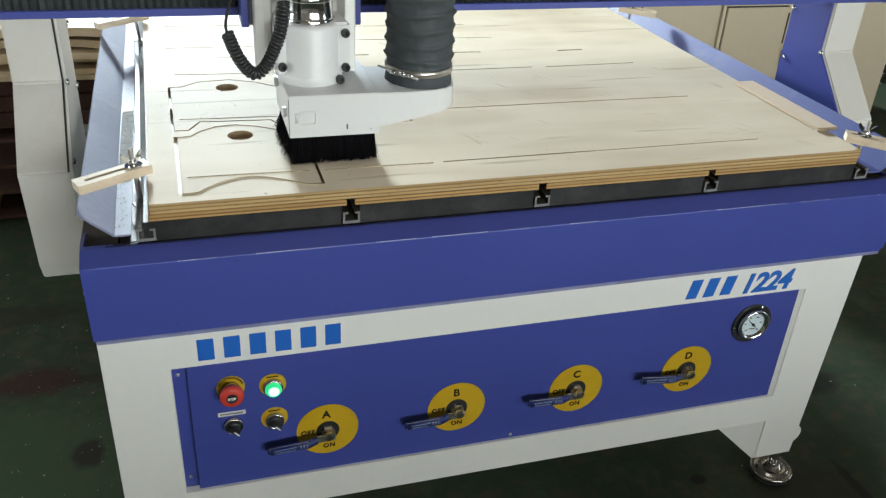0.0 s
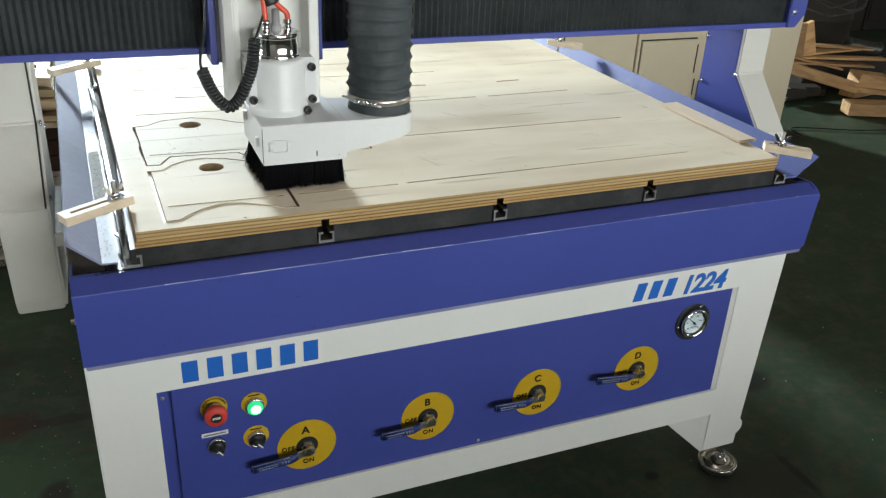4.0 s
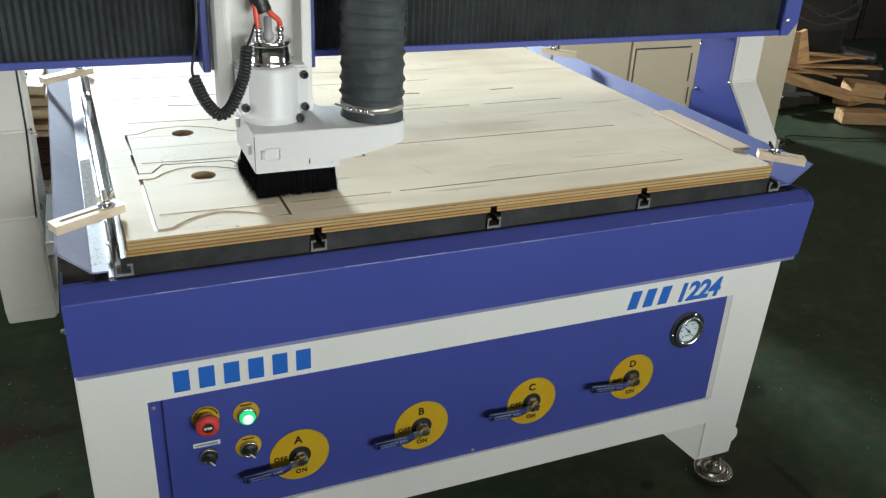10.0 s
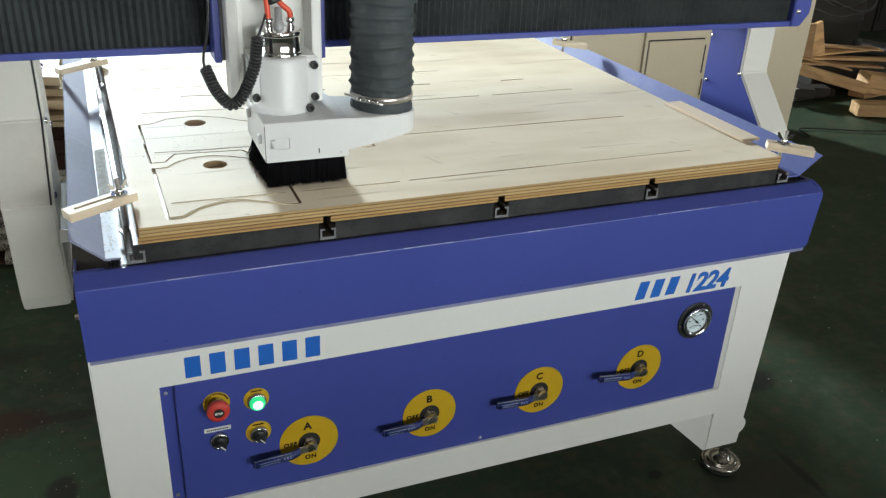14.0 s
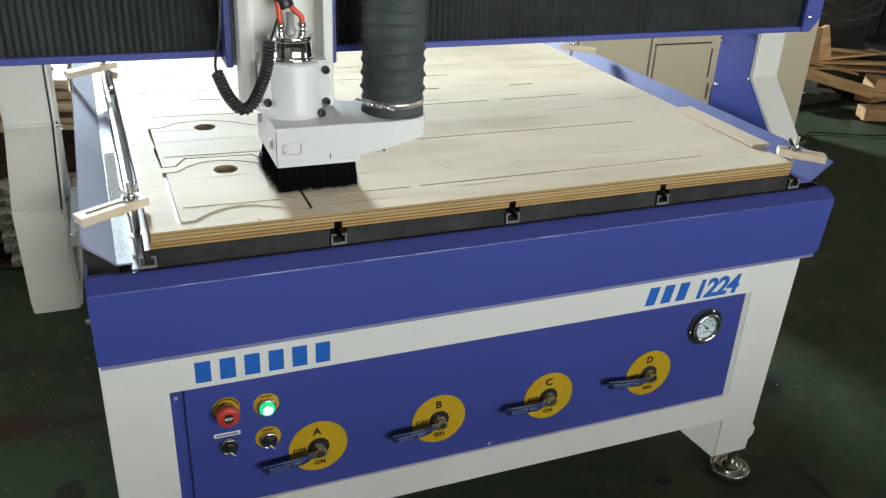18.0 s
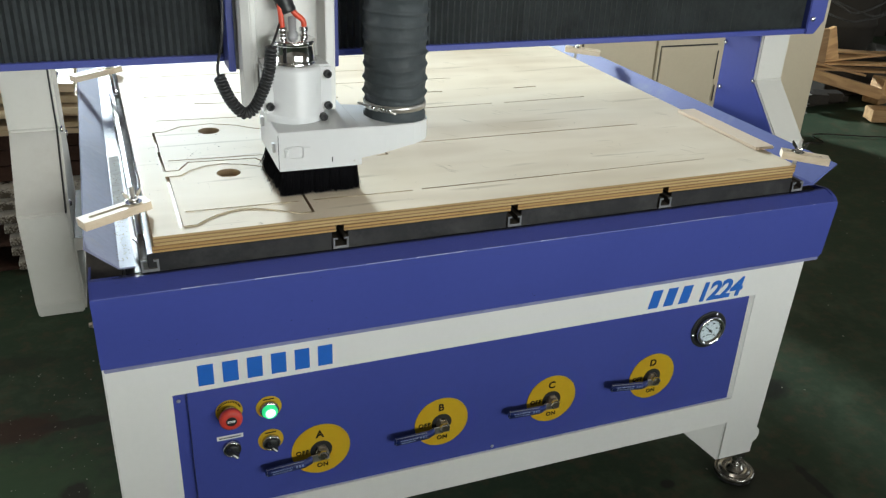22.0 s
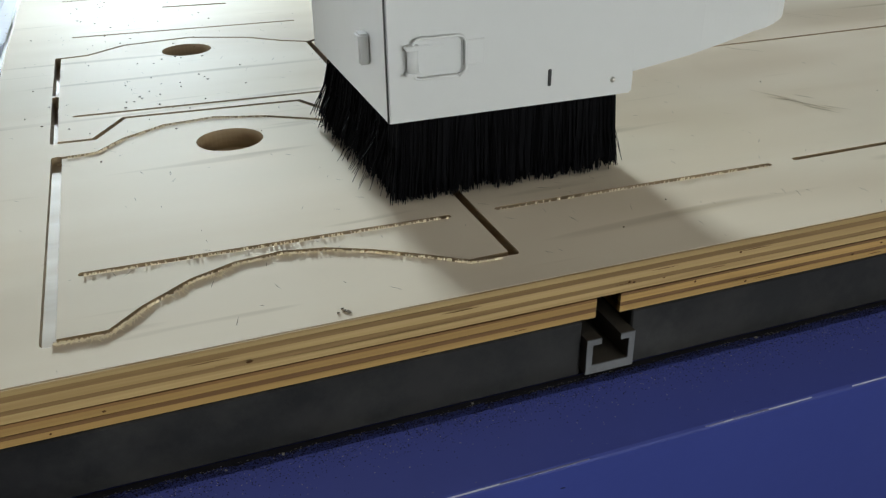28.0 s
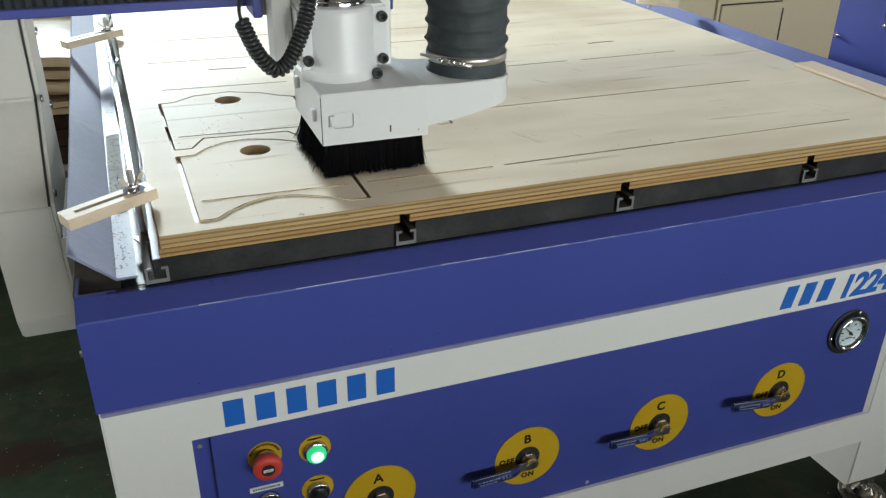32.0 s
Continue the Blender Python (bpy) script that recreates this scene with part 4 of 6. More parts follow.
def ribbon(bm, pts, width, depth):
    """A routed channel along a line, as a cutter."""
    pts = [Vector((p[0], p[1], 0)) for p in pts]
    h = width / 2
    d0, d1 = (pts[1] - pts[0]).normalized(), (pts[-1] - pts[-2]).normalized()
    pts[0], pts[-1] = pts[0] - d0 * h * 0.2, pts[-1] + d1 * h * 0.2
    lft, rgt = [], []
    for i, p in enumerate(pts):
        a = (p - pts[i - 1]).normalized() if i else d0
        b = (pts[i + 1] - p).normalized() if i < len(pts) - 1 else d1
        m = (a + b).normalized()
        nrm = Vector((-m.y, m.x, 0)) * (h / max(0.45, m.dot(a)))
        lft.append(p + nrm)
        rgt.append(p - nrm)
    def cap(c, d):
        n = Vector((-d.y, d.x, 0))
        return [c + h * (math.cos(q) * n + math.sin(q) * d) for q in (math.pi * k / 6 for k in range(1, 6))]
    ring = lft + cap(pts[-1], d1) + rgt[::-1] + [2 * pts[0] - p for p in cap(pts[0], d0)]
    prism(bm, [(v.x, v.y) for v in ring], 2, TOP - depth, TOP + 0.004)


grooves = [
    ([(0.0690, 0.0310), (0.0652, 0.248)], 0.0064, 0.0042), ([(0.0700, 0.0303), (0.093, 0.030), (0.107, 0.045), (0.129, 0.062), (0.150, 0.071), (0.172, 0.0735), (0.193, 0.069), (0.213, 0.059), (0.233, 0.046), (0.253, 0.0315), (0.2752, 0.0325)], 0.0040, 0.0082),
    ([(0.2760, 0.0330), (0.2745, 0.240)], 0.0048, 0.0095), ([(0.082, 0.0865), (0.260, 0.0815)], 0.0038, 0.0068),
    ([(0.0665, 0.2485), (0.089, 0.250), (0.106, 0.271), (0.132, 0.288), (0.165, 0.292), (0.20, 0.280), (0.230, 0.261), (0.250, 0.245), (0.2735, 0.2415)], 0.0040, 0.0082),
    ([(0.0640, 0.2785), (0.087, 0.277), (0.107, 0.315), (0.228, 0.307), (0.245, 0.272), (0.2710, 0.2695)], 0.0040, 0.0082),
    ([(0.0625, 0.2795), (0.060, 0.382)], 0.0048, 0.0095), ([(0.060, 0.390), (0.058, 0.502)], 0.0048, 0.0095), ([(0.075, 0.331), (0.253, 0.322)], 0.0038, 0.0068),
    ([(0.0595, 0.5025), (0.082, 0.505), (0.113, 0.530), (0.172, 0.537), (0.222, 0.515), (0.250, 0.490), (0.2705, 0.4775)], 0.0040, 0.0082), ([(0.272, 0.4765), (0.272, 0.2705)], 0.0048, 0.0095),
    ([(0.2735, 0.2695), (0.300, 0.266), (0.318, 0.306), (0.434, 0.302), (0.455, 0.264), (0.4735, 0.2655)], 0.0040, 0.0082), ([(0.4745, 0.2665), (0.475, 0.472)], 0.0048, 0.0095),
    ([(0.287, 0.320), (0.456, 0.313)], 0.0038, 0.0068), ([(0.4738, 0.4725), (0.430, 0.497), (0.402, 0.511), (0.345, 0.520), (0.300, 0.495), (0.2735, 0.4775)], 0.0040, 0.0082),
    ([(0.289, 0.081), (0.460, 0.0775)], 0.0038, 0.0068), ([(0.481, 0.079), (0.75, 0.080)], 0.0038, 0.0068), ([(0.756, 0.080), (1.076, 0.082)], 0.0028, 0.004),
    ([(0.488, 0.318), (1.068, 0.316)], 0.0038, 0.0068), ([(0.070, 0.580), (0.275, 0.568)], 0.0038, 0.0068), ([(0.40, 0.556), (0.597, 0.551)], 0.0038, 0.0068), ([(0.632, 0.541), (0.816, 0.541)], 0.0038, 0.0068),
    ([(0.850, 0.539), (1.062, 0.543)], 0.0038, 0.0068), ([(0.055, 0.765), (0.30, 0.758)], 0.0038, 0.0068), ([(0.055, 0.942), (0.50, 0.928)], 0.0038, 0.0068), ([(0.45, 0.788), (0.803, 0.777)], 0.0038, 0.0068), ([(0.45, 0.905), (0.770, 0.897)], 0.0038, 0.0068),
    ([(0.160, 0.689), (0.221, 0.682)], 0.006, 0.010), ([(0.42, 0.672), (0.478, 0.670)], 0.006, 0.010), ([(0.678, 0.666), (0.736, 0.663)], 0.006, 0.010), ([(0.928, 0.653), (0.985, 0.655)], 0.006, 0.010),
]
bm = B()
for pts, wd, dp in grooves:
    ribbon(bm, pts, wd, dp)
for hx, hy in ((0.170, 0.243), (0.165, 0.491), (0.376, 0.236), (0.372, 0.487)):
    disc_stack(bm, (hx, hy, TOP), (0, 0, 1), [(0.0212, -0.0135, 0.004)], 40)
cut_me = bpy.data.meshes.new("cutter")
bm.to_mesh(cut_me)
bm.free()
cut_me.materials.append(M_VENEER)
cut_me.materials.append(M_PLY_CORE)
for p in cut_me.polygons:
    p.material_index = 1
tmp_a, tmp_b = new("veneer_panel", sheet_me), new("cutter", cut_me)
mod = tmp_a.modifiers.new("cut", "BOOLEAN")
mod.object, mod.operation, mod.solver, mod.use_self = tmp_b, "DIFFERENCE", "EXACT", True
cut = bpy.data.meshes.new_from_object(tmp_a.evaluated_get(bpy.context.evaluated_depsgraph_get()))
bpy.data.objects.remove(tmp_a)
bpy.data.objects.remove(tmp_b)
ob = new("veneer_panel", cut)
ob.parent = sheet
ob.matrix_parent_inverse = Matrix.Translation(-sheet.location)
zz = 0.79985
for j, hgt in enumerate((0.0036, 0.0022, 0.0038, 0.0026, 0.0028)):
    d = rnd_ply.uniform(0.0003, 0.0006)
    m = M_PLY_A if j % 2 == 0 else M_PLY_B
    part("ply", lean_edge(ply_strip(SX0, SX1, 0.0032 - d, zz, hgt)), m, sheet)
    # left edge all in dark ply, its shade put into the colour
    part("ply", lean_edge(box(B(), SX0 - 0.0015 + d * 0.5, SX0 + 0.006, 0.011, 2.44, zz, zz + hgt - 0.0001)), M_PLY_B, sheet)
    zz += hgt

# beech batten along the sheet's far long edge
bat = thing("edge_batten", (1.245, 0.24, TOP), "thin pale wooden batten on the sheet's edge", "batten")
bm = box(B(), 1.214, 1.262, 0.095, 0.372, TOP + 0.0003, TOP + 0.0065, 0.0022, 2)
part("strip", bm, M_BATTEN, bat)


# ---- clamps: slotted wooden bar, bolt and wing nut ----
def clamp(loc, angle, heel=0.085, tip=0.025):
    """Bar along its own x from the sheet (x > 0) to the heel (x < 0), bolt through the slot."""
    c = thing("hold_down_clamp", loc, "slotted pale wooden hold-down clamp with bolt and wing nut", "clamp", "hold-down clamps")
    base = Vector(loc)
    turn = Matrix.Translation(base) @ Matrix.Rotation(radians(angle), 4, "Z") @ Matrix.Rotation(radians(-4), 4, "Y")

    def put(bm):
        bmesh.ops.transform(bm, matrix=turn, verts=bm.verts)
        return bm
    bar = B()
    for a in ((-heel, tip, -0.0145, -0.0040), (-heel, tip, 0.0040, 0.0145)):
        box(bar, a[0], a[1], a[2], a[3], 0.004, 0.0178)
    box(bar, -heel - 0.014, -heel, -0.0145, 0.0145, 0.004, 0.0178)
    box(bar, tip, tip + 0.008, -0.0145, 0.0145, 0.004, 0.0178)
    part("bar", put(bar), M_CLAMP, c)
    bm = B()
    lathe(bm, [(0, -0.045)] + [(0.0036 + 0.0006 * (i % 2), -0.045 + 0.0012 * i) for i in range(76)] + [(0, 0.047)], (0, 0, 0), seg=10)
    part("bolt", put(bm), M_STEEL, c)
    part("washer", put(disc_stack(B(), (0, 0, 0.0182), (0, 0, 1), [(0.0125, 0, 0.0016)], 24)), M_CHROME, c)
    bm = lathe(B(), [(0, 0.0), (0.0075, 0.0), (0.0065, 0.006), (0.005, 0.0085), (0, 0.0085)], (0, 0, 0.02), seg=16)
    for s in (1, -1):
        prism(bm, [(s * 0.004, 0.0225), (s * 0.013, 0.030), (s * 0.0165, 0.038), (s * 0.0145, 0.041), (s * 0.010, 0.037), (s * 0.004, 0.029)], 1, -0.0014, 0.0014, 0.0006)
    part("wing_nut", put(bm), M_CHROME, c)
    box(bm := B(), -0.012, 0.012, -0.0085, 0.0085, -0.048, -0.044, 0.001)
    part("t_nut", put(bm), M_STEEL, c)
    return c


clamp((0.006, 0.101, TOP + 0.001), 24, 0.073, 0.014)
clamp((-0.010, 0.985, TOP + 0.001), 26, 0.080, 0.018)
clamp((1.252, 0.022, TOP + 0.001), 146, 0.047, 0.022)
clamp((1.268, 0.955, TOP + 0.001), 150, 0.055)

# ---- gantry ----
CX, CY = 0.236, 0.100          # front left corner of the dust shoe; the gantry stands at this y
gantry = thing("gantry", (0.65, CY + 0.3, 0.76), "white and blue gantry bridge with black pleated covers", "gantry")
IN_L, IN_R = -0.100, 1.400
prof = [(0.25, 1.36), (0.25, 0.885), (0.140, 0.770), (0.1625, 0.588), (0.181, 0.553), (0.378, 0.553), (0.378, 1.36)]
for nm, x0, x1, xi in (("left", IN_L - 0.082, IN_L - 0.004, IN_L - 0.0035), ("right", IN_R + 0.004, IN_R + 0.082, IN_R - 0.0005)):
    bm = prism(B(), [(CY + y, z) for y, z in prof], 0, x0, x1, 0.003)
    col = part("column", bm, M_GANTRY, gantry, "white kinked gantry column")
    inner = [(0.256, 1.0), (0.256, 0.887), (0.147, 0.772), (0.190, 0.735), (0.374, 0.735), (0.374, 1.0)] if nm == "right" else [(0.256, 1.0), (0.256, 0.887), (0.147, 0.772), (0.170, 0.592), (0.188, 0.558), (0.374, 0.558), (0.374, 1.0)]
    bm = prism(B(), [(CY + y, z) for y, z in inner], 0, xi, xi + 0.004)
    plate = part("inner_plate", bm, M_BLUE if nm == "right" else M_GANTRY, col, "blue inner cover plate" if nm == "right" else "white inner cover plate")
    sgn = 1 if nm == "left" else -1
    if sgn > 0:
        seam = [(0.2488, 1.0), (0.2488, 0.8855), (0.1388, 0.7705), (0.1405, 0.7690), (0.2515, 0.8845), (0.2515, 1.0)]
        part("plate_seam", prism(B(), [(CY + y, z) for y, z in seam], 0, IN_L - 0.0066, IN_L - 0.0038), M_BLACK, col)
    for sy, sz in ((0.250, 0.884), (0.362, 0.842), (0.165, 0.778), (0.37, 0.95)):
        xs = xi + (0.004 if sgn > 0 else 0)
        part("plate_screw", lathe(B(), [(0.006, 0), (0.006, 0.002), (0.004, 0.004), (0, 0.0045)], (xs, CY + sy, sz), (sgn, 0, 0), 14), M_CHROME, col)
    # foot of the column that carries the bearing blocks
    xa, xb = (IN_L + 0.0006, -0.067) if nm == "left" else (1.324, IN_R - 0.0006)
    # dark tone holds both dust and the shadow on the plate's top
    part("bearing_plate", box(B(), xa, xb, CY + 0.142, CY + 0.37, 0.700, 0.7215, 0.0015), M_GRIME, col, "dusty foot plate that runs under the side cover, shadow put into its colour")
    part("plate_lip", box(B(), xa, xb, CY + 0.1385, CY + 0.1418, 0.698, 0.722, 0.001), M_GANTRY, col)

BY = CY + 0.205
part("beam_core", box(B(), IN_L - 0.08, IN_R + 0.08, BY + 0.045, BY + 0.20, 1.02, 1.36, 0.004), M_WHITE, gantry)
lip = part("beam_lip", box(B(), -0.26, 1.498, BY - 0.004, BY + 0.044, 1.001, 1.013, 0.0015), M_BLUE, gantry, "blue lower lip of the bridge")
part("beam_lip_back", box(B(), IN_L - 0.003, IN_R + 0.003, BY + 0.0445, BY + 0.20, 1.005, 1.0195, 0.001), M_BLUE, gantry)
part("beam_top", box(B(), -0.26, 1.498, BY - 0.004, BY + 0.20, 1.3605, 1.375, 0.0015), M_BLUE, gantry)
for x0, x1, chx in ((1.472, 1.520, 1), (-0.290, -0.242, -1)):
    bm = B()
    if chx > 0:
        prism(bm, [(x0, 1.001), (x1 - 0.022, 1.001), (x1, 1.030), (x1, 1.37), (x0, 1.37)], 1, BY - 0.008, BY + 0.10, 0.002)
    else:
        prism(bm, [(x1, 1.001), (x0 + 0.022, 1.001), (x0, 1.030), (x0, 1.37), (x1, 1.37)], 1, BY - 0.008, BY + 0.10, 0.002)
    cap = part("end_cap", bm, M_BLUE, gantry, "blue chamfered end cap")
    part("cap_screw", lathe(B(), [(0.006, 0), (0.006, 0.002), (0.004, 0.004), (0, 0.0045)], (x0 + 0.012, BY - 0.008, 1.035), (0, -1, 0), 14), M_CHROME, cap)


def bellows(x0, x1, pitch=0.0122):
    """Pleated cover: a zigzag in x, drawn up."""
    n = int((x1 - x0) / pitch)
    bm = B()
    cols = []
    for i in range(2 * n + 1):
        x = x0 + (x1 - x0) * i / (2 * n)
        y = BY + (0.001 if i % 2 else 0.0085) + 0.0015 * noise.noise(Vector((x * 40, 0, 0)))
        dx = 0.0012 * noise.noise(Vector((x * 25, 3, 0)))
        cols.append([bm.verts.new((x + dx * k, y + 0.0012 * noise.noise(Vector((x * 30, k, 1))), z)) for k, z in enumerate((1.0115, 1.12, 1.24, 1.36))])
    for a, b in zip(cols, cols[1:]):
        for k in range(3):
            bm.faces.new((a[k], b[k], b[k + 1], a[k + 1]))
    bmesh.ops.solidify(bm, geom=bm.faces[:], thickness=0.0008)
    return bm


part("bellows", bellows(-0.241, CX - 0.050), M_BELLOWS, gantry, "black pleated bellows cover")
part("bellows", bellows(CX + 0.140, 1.471), M_BELLOWS, gantry, "black pleated bellows cover")

# ---- spindle head, carried by the gantry ----
head = thing("spindle_head", (CX + 0.047, CY + 0.088, 0.862), "white spindle head with dust shoe, brush and extraction hose", "spindle")


def at(x, y, z):
    return (CX + x, CY + y, z)


# carriage: blue side plates and a white channel
for xa, xb in ((-0.052, -0.040), (0.129, 0.139)):
    part("carriage_side", box(B(), CX + xa, CX + xb, CY + 0.140, CY + 0.203, 0.997, 1.36, 0.0015), M_BLUE, head, "blue carriage side plate")
part("carriage_plate", box(B(), CX - 0.0395, CX + 0.1285, CY + 0.150, CY + 0.200, 0.998, 1.36, 0.002), M_ALU, head)
bm = B()
prism(bm, [(CX - 0.034, CY + 0.149), (CX - 0.034, CY + 0.098), (CX - 0.020, CY + 0.090), (CX - 0.012, CY + 0.090), (CX - 0.004, CY + 0.132), (CX + 0.098, CY + 0.132), (CX + 0.104, CY + 0.090), (CX + 0.118, CY + 0.090), (CX + 0.122, CY + 0.098), (CX + 0.122, CY + 0.149)], 2, 0.935, 1.36, 0.0015)
part("z_channel", bm, M_WHITE, head, "white cast Z-axis channel")

# clamp block round the spindle
bm = B()
box(bm, CX - 0.010, CX + 0.106, CY + 0.060, CY + 0.131, 0.944, 1.022, 0.004, 2)
blk = part("clamp_block", bm, M_SHOE, head)
for sx, sy, sz in ((0.098, 0.0605, 1.007), (0.0985, 0.0605, 0.953), (0.000, 0.0605, 0.957), (0.088, 0.0535, 0.936)):
    bl = part("socket_bolt", lathe(B(), [(0.0068, 0), (0.0068, 0.007), (0.006, 0.0078), (0.0035, 0.0078), (0.0035, 0.003), (0, 0.003)], (CX + sx, CY + sy, sz), (0, -1, 0), 20), M_BLACK, blk, "black socket head bolt")
bm = B()
lathe(bm, crisp([(0.0500, 0.925), (0.0500, 0.940), (0.0490, 0.942), (0.0490, 1.016), (0.0465, 1.021), (0.034, 1.0215), (0.034, 1.0)]), (CX + 0.047, CY + 0.088, 0), seg=56)
part("spindle_housing", bm, M_SHOE, head, "round white spindle housing")
bm = lathe(B(), crisp([(0.0385, 1.0200), (0.0392, 1.0225), (0.0392, 1.027), (0.0368, 1.028), (0.0368, 1.054), (0.0378, 1.055), (0.0378, 1.060), (0.0365, 1.062), (0.0, 1.062)]), (CX + 0.047, CY + 0.088, 0), seg=48)
sp_top = part("spindle_top", bm, M_CHROME, head, "chromed spindle cap")
for hx, hy, tx in ((0.030, 0.082, 0.032), (0.066, 0.084, 0.044)):
    bm = lathe(B(), [(0, 1.060), (0.0065, 1.060), (0.0065, 1.068), (0.005, 1.069), (0.005, 1.073), (0.0072, 1.074), (0.0072, 1.080), (0.004, 1.082), (0, 1.082)], (CX + hx, CY + hy, 0), seg=16)
    part("fitting", bm, M_CHROME, sp_top, "chrome hose fitting")
    pts = curve_pts([at(hx, hy, 1.077), at(hx - 0.0005, hy + 0.001, 1.090), at((hx + tx) / 2 - 0.002, hy + 0.003, 1.102), at(tx - 0.004, hy + 0.006, 1.118)], 6)
    part("coolant_hose", tube(B(), pts, 0.0046, 12), M_HOSE, head, "red coolant hose")
bm = lathe(B(), [(0, 1.053), (0.009, 1.053), (0.009, 1.070), (0.0065, 1.072), (0.0065, 1.095), (0, 1.097)], (CX + 0.049, CY + 0.094, 0), seg=18)
part("power_plug", bm, M_ALU, sp_top)
part("cable_sheath", tube(B(), curve_pts([at(0.042, 0.092, 1.104), at(0.030, 0.094, 1.135), at(0.008, 0.098, 1.17), at(-0.008, 0.10, 1.22), at(-0.008, 0.10, 1.32)], 8), lambda i: 0.0145 + 0.0005 * math.sin(i * 2.1), 16), M_BLACK, head, "black braided cable sheath")

# coiled cord
path = curve_pts([at(0.003, 0.036, 1.060), at(-0.004, 0.036, 1.016), at(-0.020, 0.037, 0.978), at(-0.031, 0.038, 0.961), at(-0.044, 0.039, 0.954), at(-0.056, 0.041, 0.963), at(-0.068, 0.044, 0.982), at(-0.080, 0.050, 1.014)], 40)
bm = B()
hel, ang = [], 0.0
for i in range(0, len(path) - 1):
    d = (path[i + 1] - path[i])
    s = d.normalized().cross(Vector((0, 1, 0))).normalized()
    u = Vector((0, 1, 0))
    for k in range(4):
        p = path[i] + d * (k / 4)
        ang += d.length / 4 / 0.0056 * 2 * math.pi
        hel.append(p + 0.0074 * (math.cos(ang) * s + math.sin(ang) * u))
tube(bm, hel, 0.0030, 6)
tube(bm, path, 0.0078, 8)
part("coiled_cord", bm, M_BLACK, head, "black coiled cable")
part("cord_lead", tube(B(), curve_pts([at(-0.080, 0.050, 1.014), at(-0.0800, 0.056, 1.03), at(-0.066, 0.09, 1.07), at(-0.060, 0.10, 1.14), at(-0.056, 0.12, 1.25), at(-0.056, 0.13, 1.34)], 6), 0.0022, 8), M_BLACK, head)
part("cord_lead", tube(B(), curve_pts([at(0.003, 0.036, 1.060), at(0.012, 0.045, 1.075), at(0.029, 0.090, 1.09), at(0.036, 0.094, 1.11)], 6), 0.0022, 8), M_BLACK, head)

# dust shoe: bent white sheet with a rounded arm to the hose
ZB, ZT = 0.862, 0.929
arm = [(0.0, 0.0), (0.141, 0.0)]
bm = B()
box(bm, CX, CX + 0.141, CY, CY + 0.170, ZB, ZT, 0.0012, 2)
shoe = part("dust_shoe", bm, M_SHOE, head, "white sheet metal dust shoe")
pc, pr = (0.2205, 0.070), 0.058
out = [(0.1395, 0.0005), (0.185, 0.0030), (0.205, 0.0068)]
for i in range(17):
    a = radians(-82 + 172 * i / 16)
    out.append((pc[0] + pr * math.cos(a), pc[1] + pr * math.sin(a)))
out += [(0.1395, 0.140)]
bm = B()
lo = [bm.verts.new((CX + x, CY + y, 0.874 if x < 0.15 else 0.874 + 0.012 * min(1, (x - 0.14) / 0.1))) for x, y in out]
hi = [bm.verts.new((CX + x, CY + y, ZT - 0.0006 - 0.006 * max(0, (x - 0.14) / 0.14))) for x, y in out]
bm.faces.new(lo[::-1])
bm.faces.new(hi)
for i in range(len(out)):
    j = (i + 1) % len(out)
    bm.faces.new((lo[i], lo[j], hi[j], hi[i]))
bmesh.ops.recalc_face_normals(bm, faces=bm.faces[:])
es = [e for e in bm.edges if abs(e.verts[0].co.z - e.verts[1].co.z) < 0.004]
bmesh.ops.bevel(bm, geom=es, offset=0.0012, segments=2, affect="EDGES")
part("hose_arm", bm, M_SHOE, shoe, "rounded arm of the dust shoe")
part("hose_spigot", lathe(B(), [(0.049, 0.915), (0.049, 0.932), (0.046, 0.932), (0.046, 0.915)], at(pc[0], pc[1], 0), seg=40), M_SHOE, shoe)
# open seam at the bend, a pen mark and rivets
part("seam", box(B(), CX - 0.0003, CX + 0.0005, CY - 0.0003, CY + 0.0006, ZB + 0.001, ZT - 0.004), M_BLACK, shoe)
part("pen_mark", box(B(), CX + 0.0885, CX + 0.0905, CY - 0.0006, CY + 0.0004, ZB + 0.010, ZB + 0.019, 0.0004), M_BLACK, shoe)
for rx, rz in ((0.128, 0.871), (0.205, 0.908)):
    ry = 0.0 if rx < 0.15 else 0.018
    part("rivet", lathe(B(), [(0.0016, 0), (0.001, 0.0008), (0, 0.001)], at(rx, ry, rz), (0, -1, 0), 10), M_STEEL, shoe)


def ring_wire(x0, x1, z0, z1, y, r=0.0008):
    c, pts = 0.0042, []
    for cx, cz, a0 in ((x1 - c, z0 + c, -90), (x1 - c, z1 - c, 0), (x0 + c, z1 - c, 90), (x0 + c, z0 + c, 180)):
        pts += [(cx + c * math.cos(radians(a0 + 18 * k)), y, cz + c * math.sin(radians(a0 + 18 * k))) for k in range(6)]
    return tube(B(), pts + [pts[0]], r, 8)


lat = part("toggle_latch", box(B(), CX + 0.010, CX + 0.030, CY - 0.0012, CY + 0.0002, ZB + 0.026, ZB + 0.039, 0.0005, 2), M_SHOE, shoe, "small white toggle latch with a wire loop")
part("wire_loop", ring_wire(CX + 0.013, CX + 0.041, ZB + 0.0225, ZB + 0.0425, CY - 0.0026), M_SHOE, lat)
for z in (0.0245, 0.0375):
    part("latch_ear", box(B(), CX + 0.009, CX + 0.0165, CY - 0.0052, CY + 0.0002, ZB + z, ZB + z + 0.0022, 0.0005, 2), M_SHOE, lat)
part("latch_barrel", tube(B(), [at(0.0128, -0.0032, ZB + 0.0268), at(0.0128, -0.0032, ZB + 0.0374)], 0.0028, 14), M_SHOE, lat)
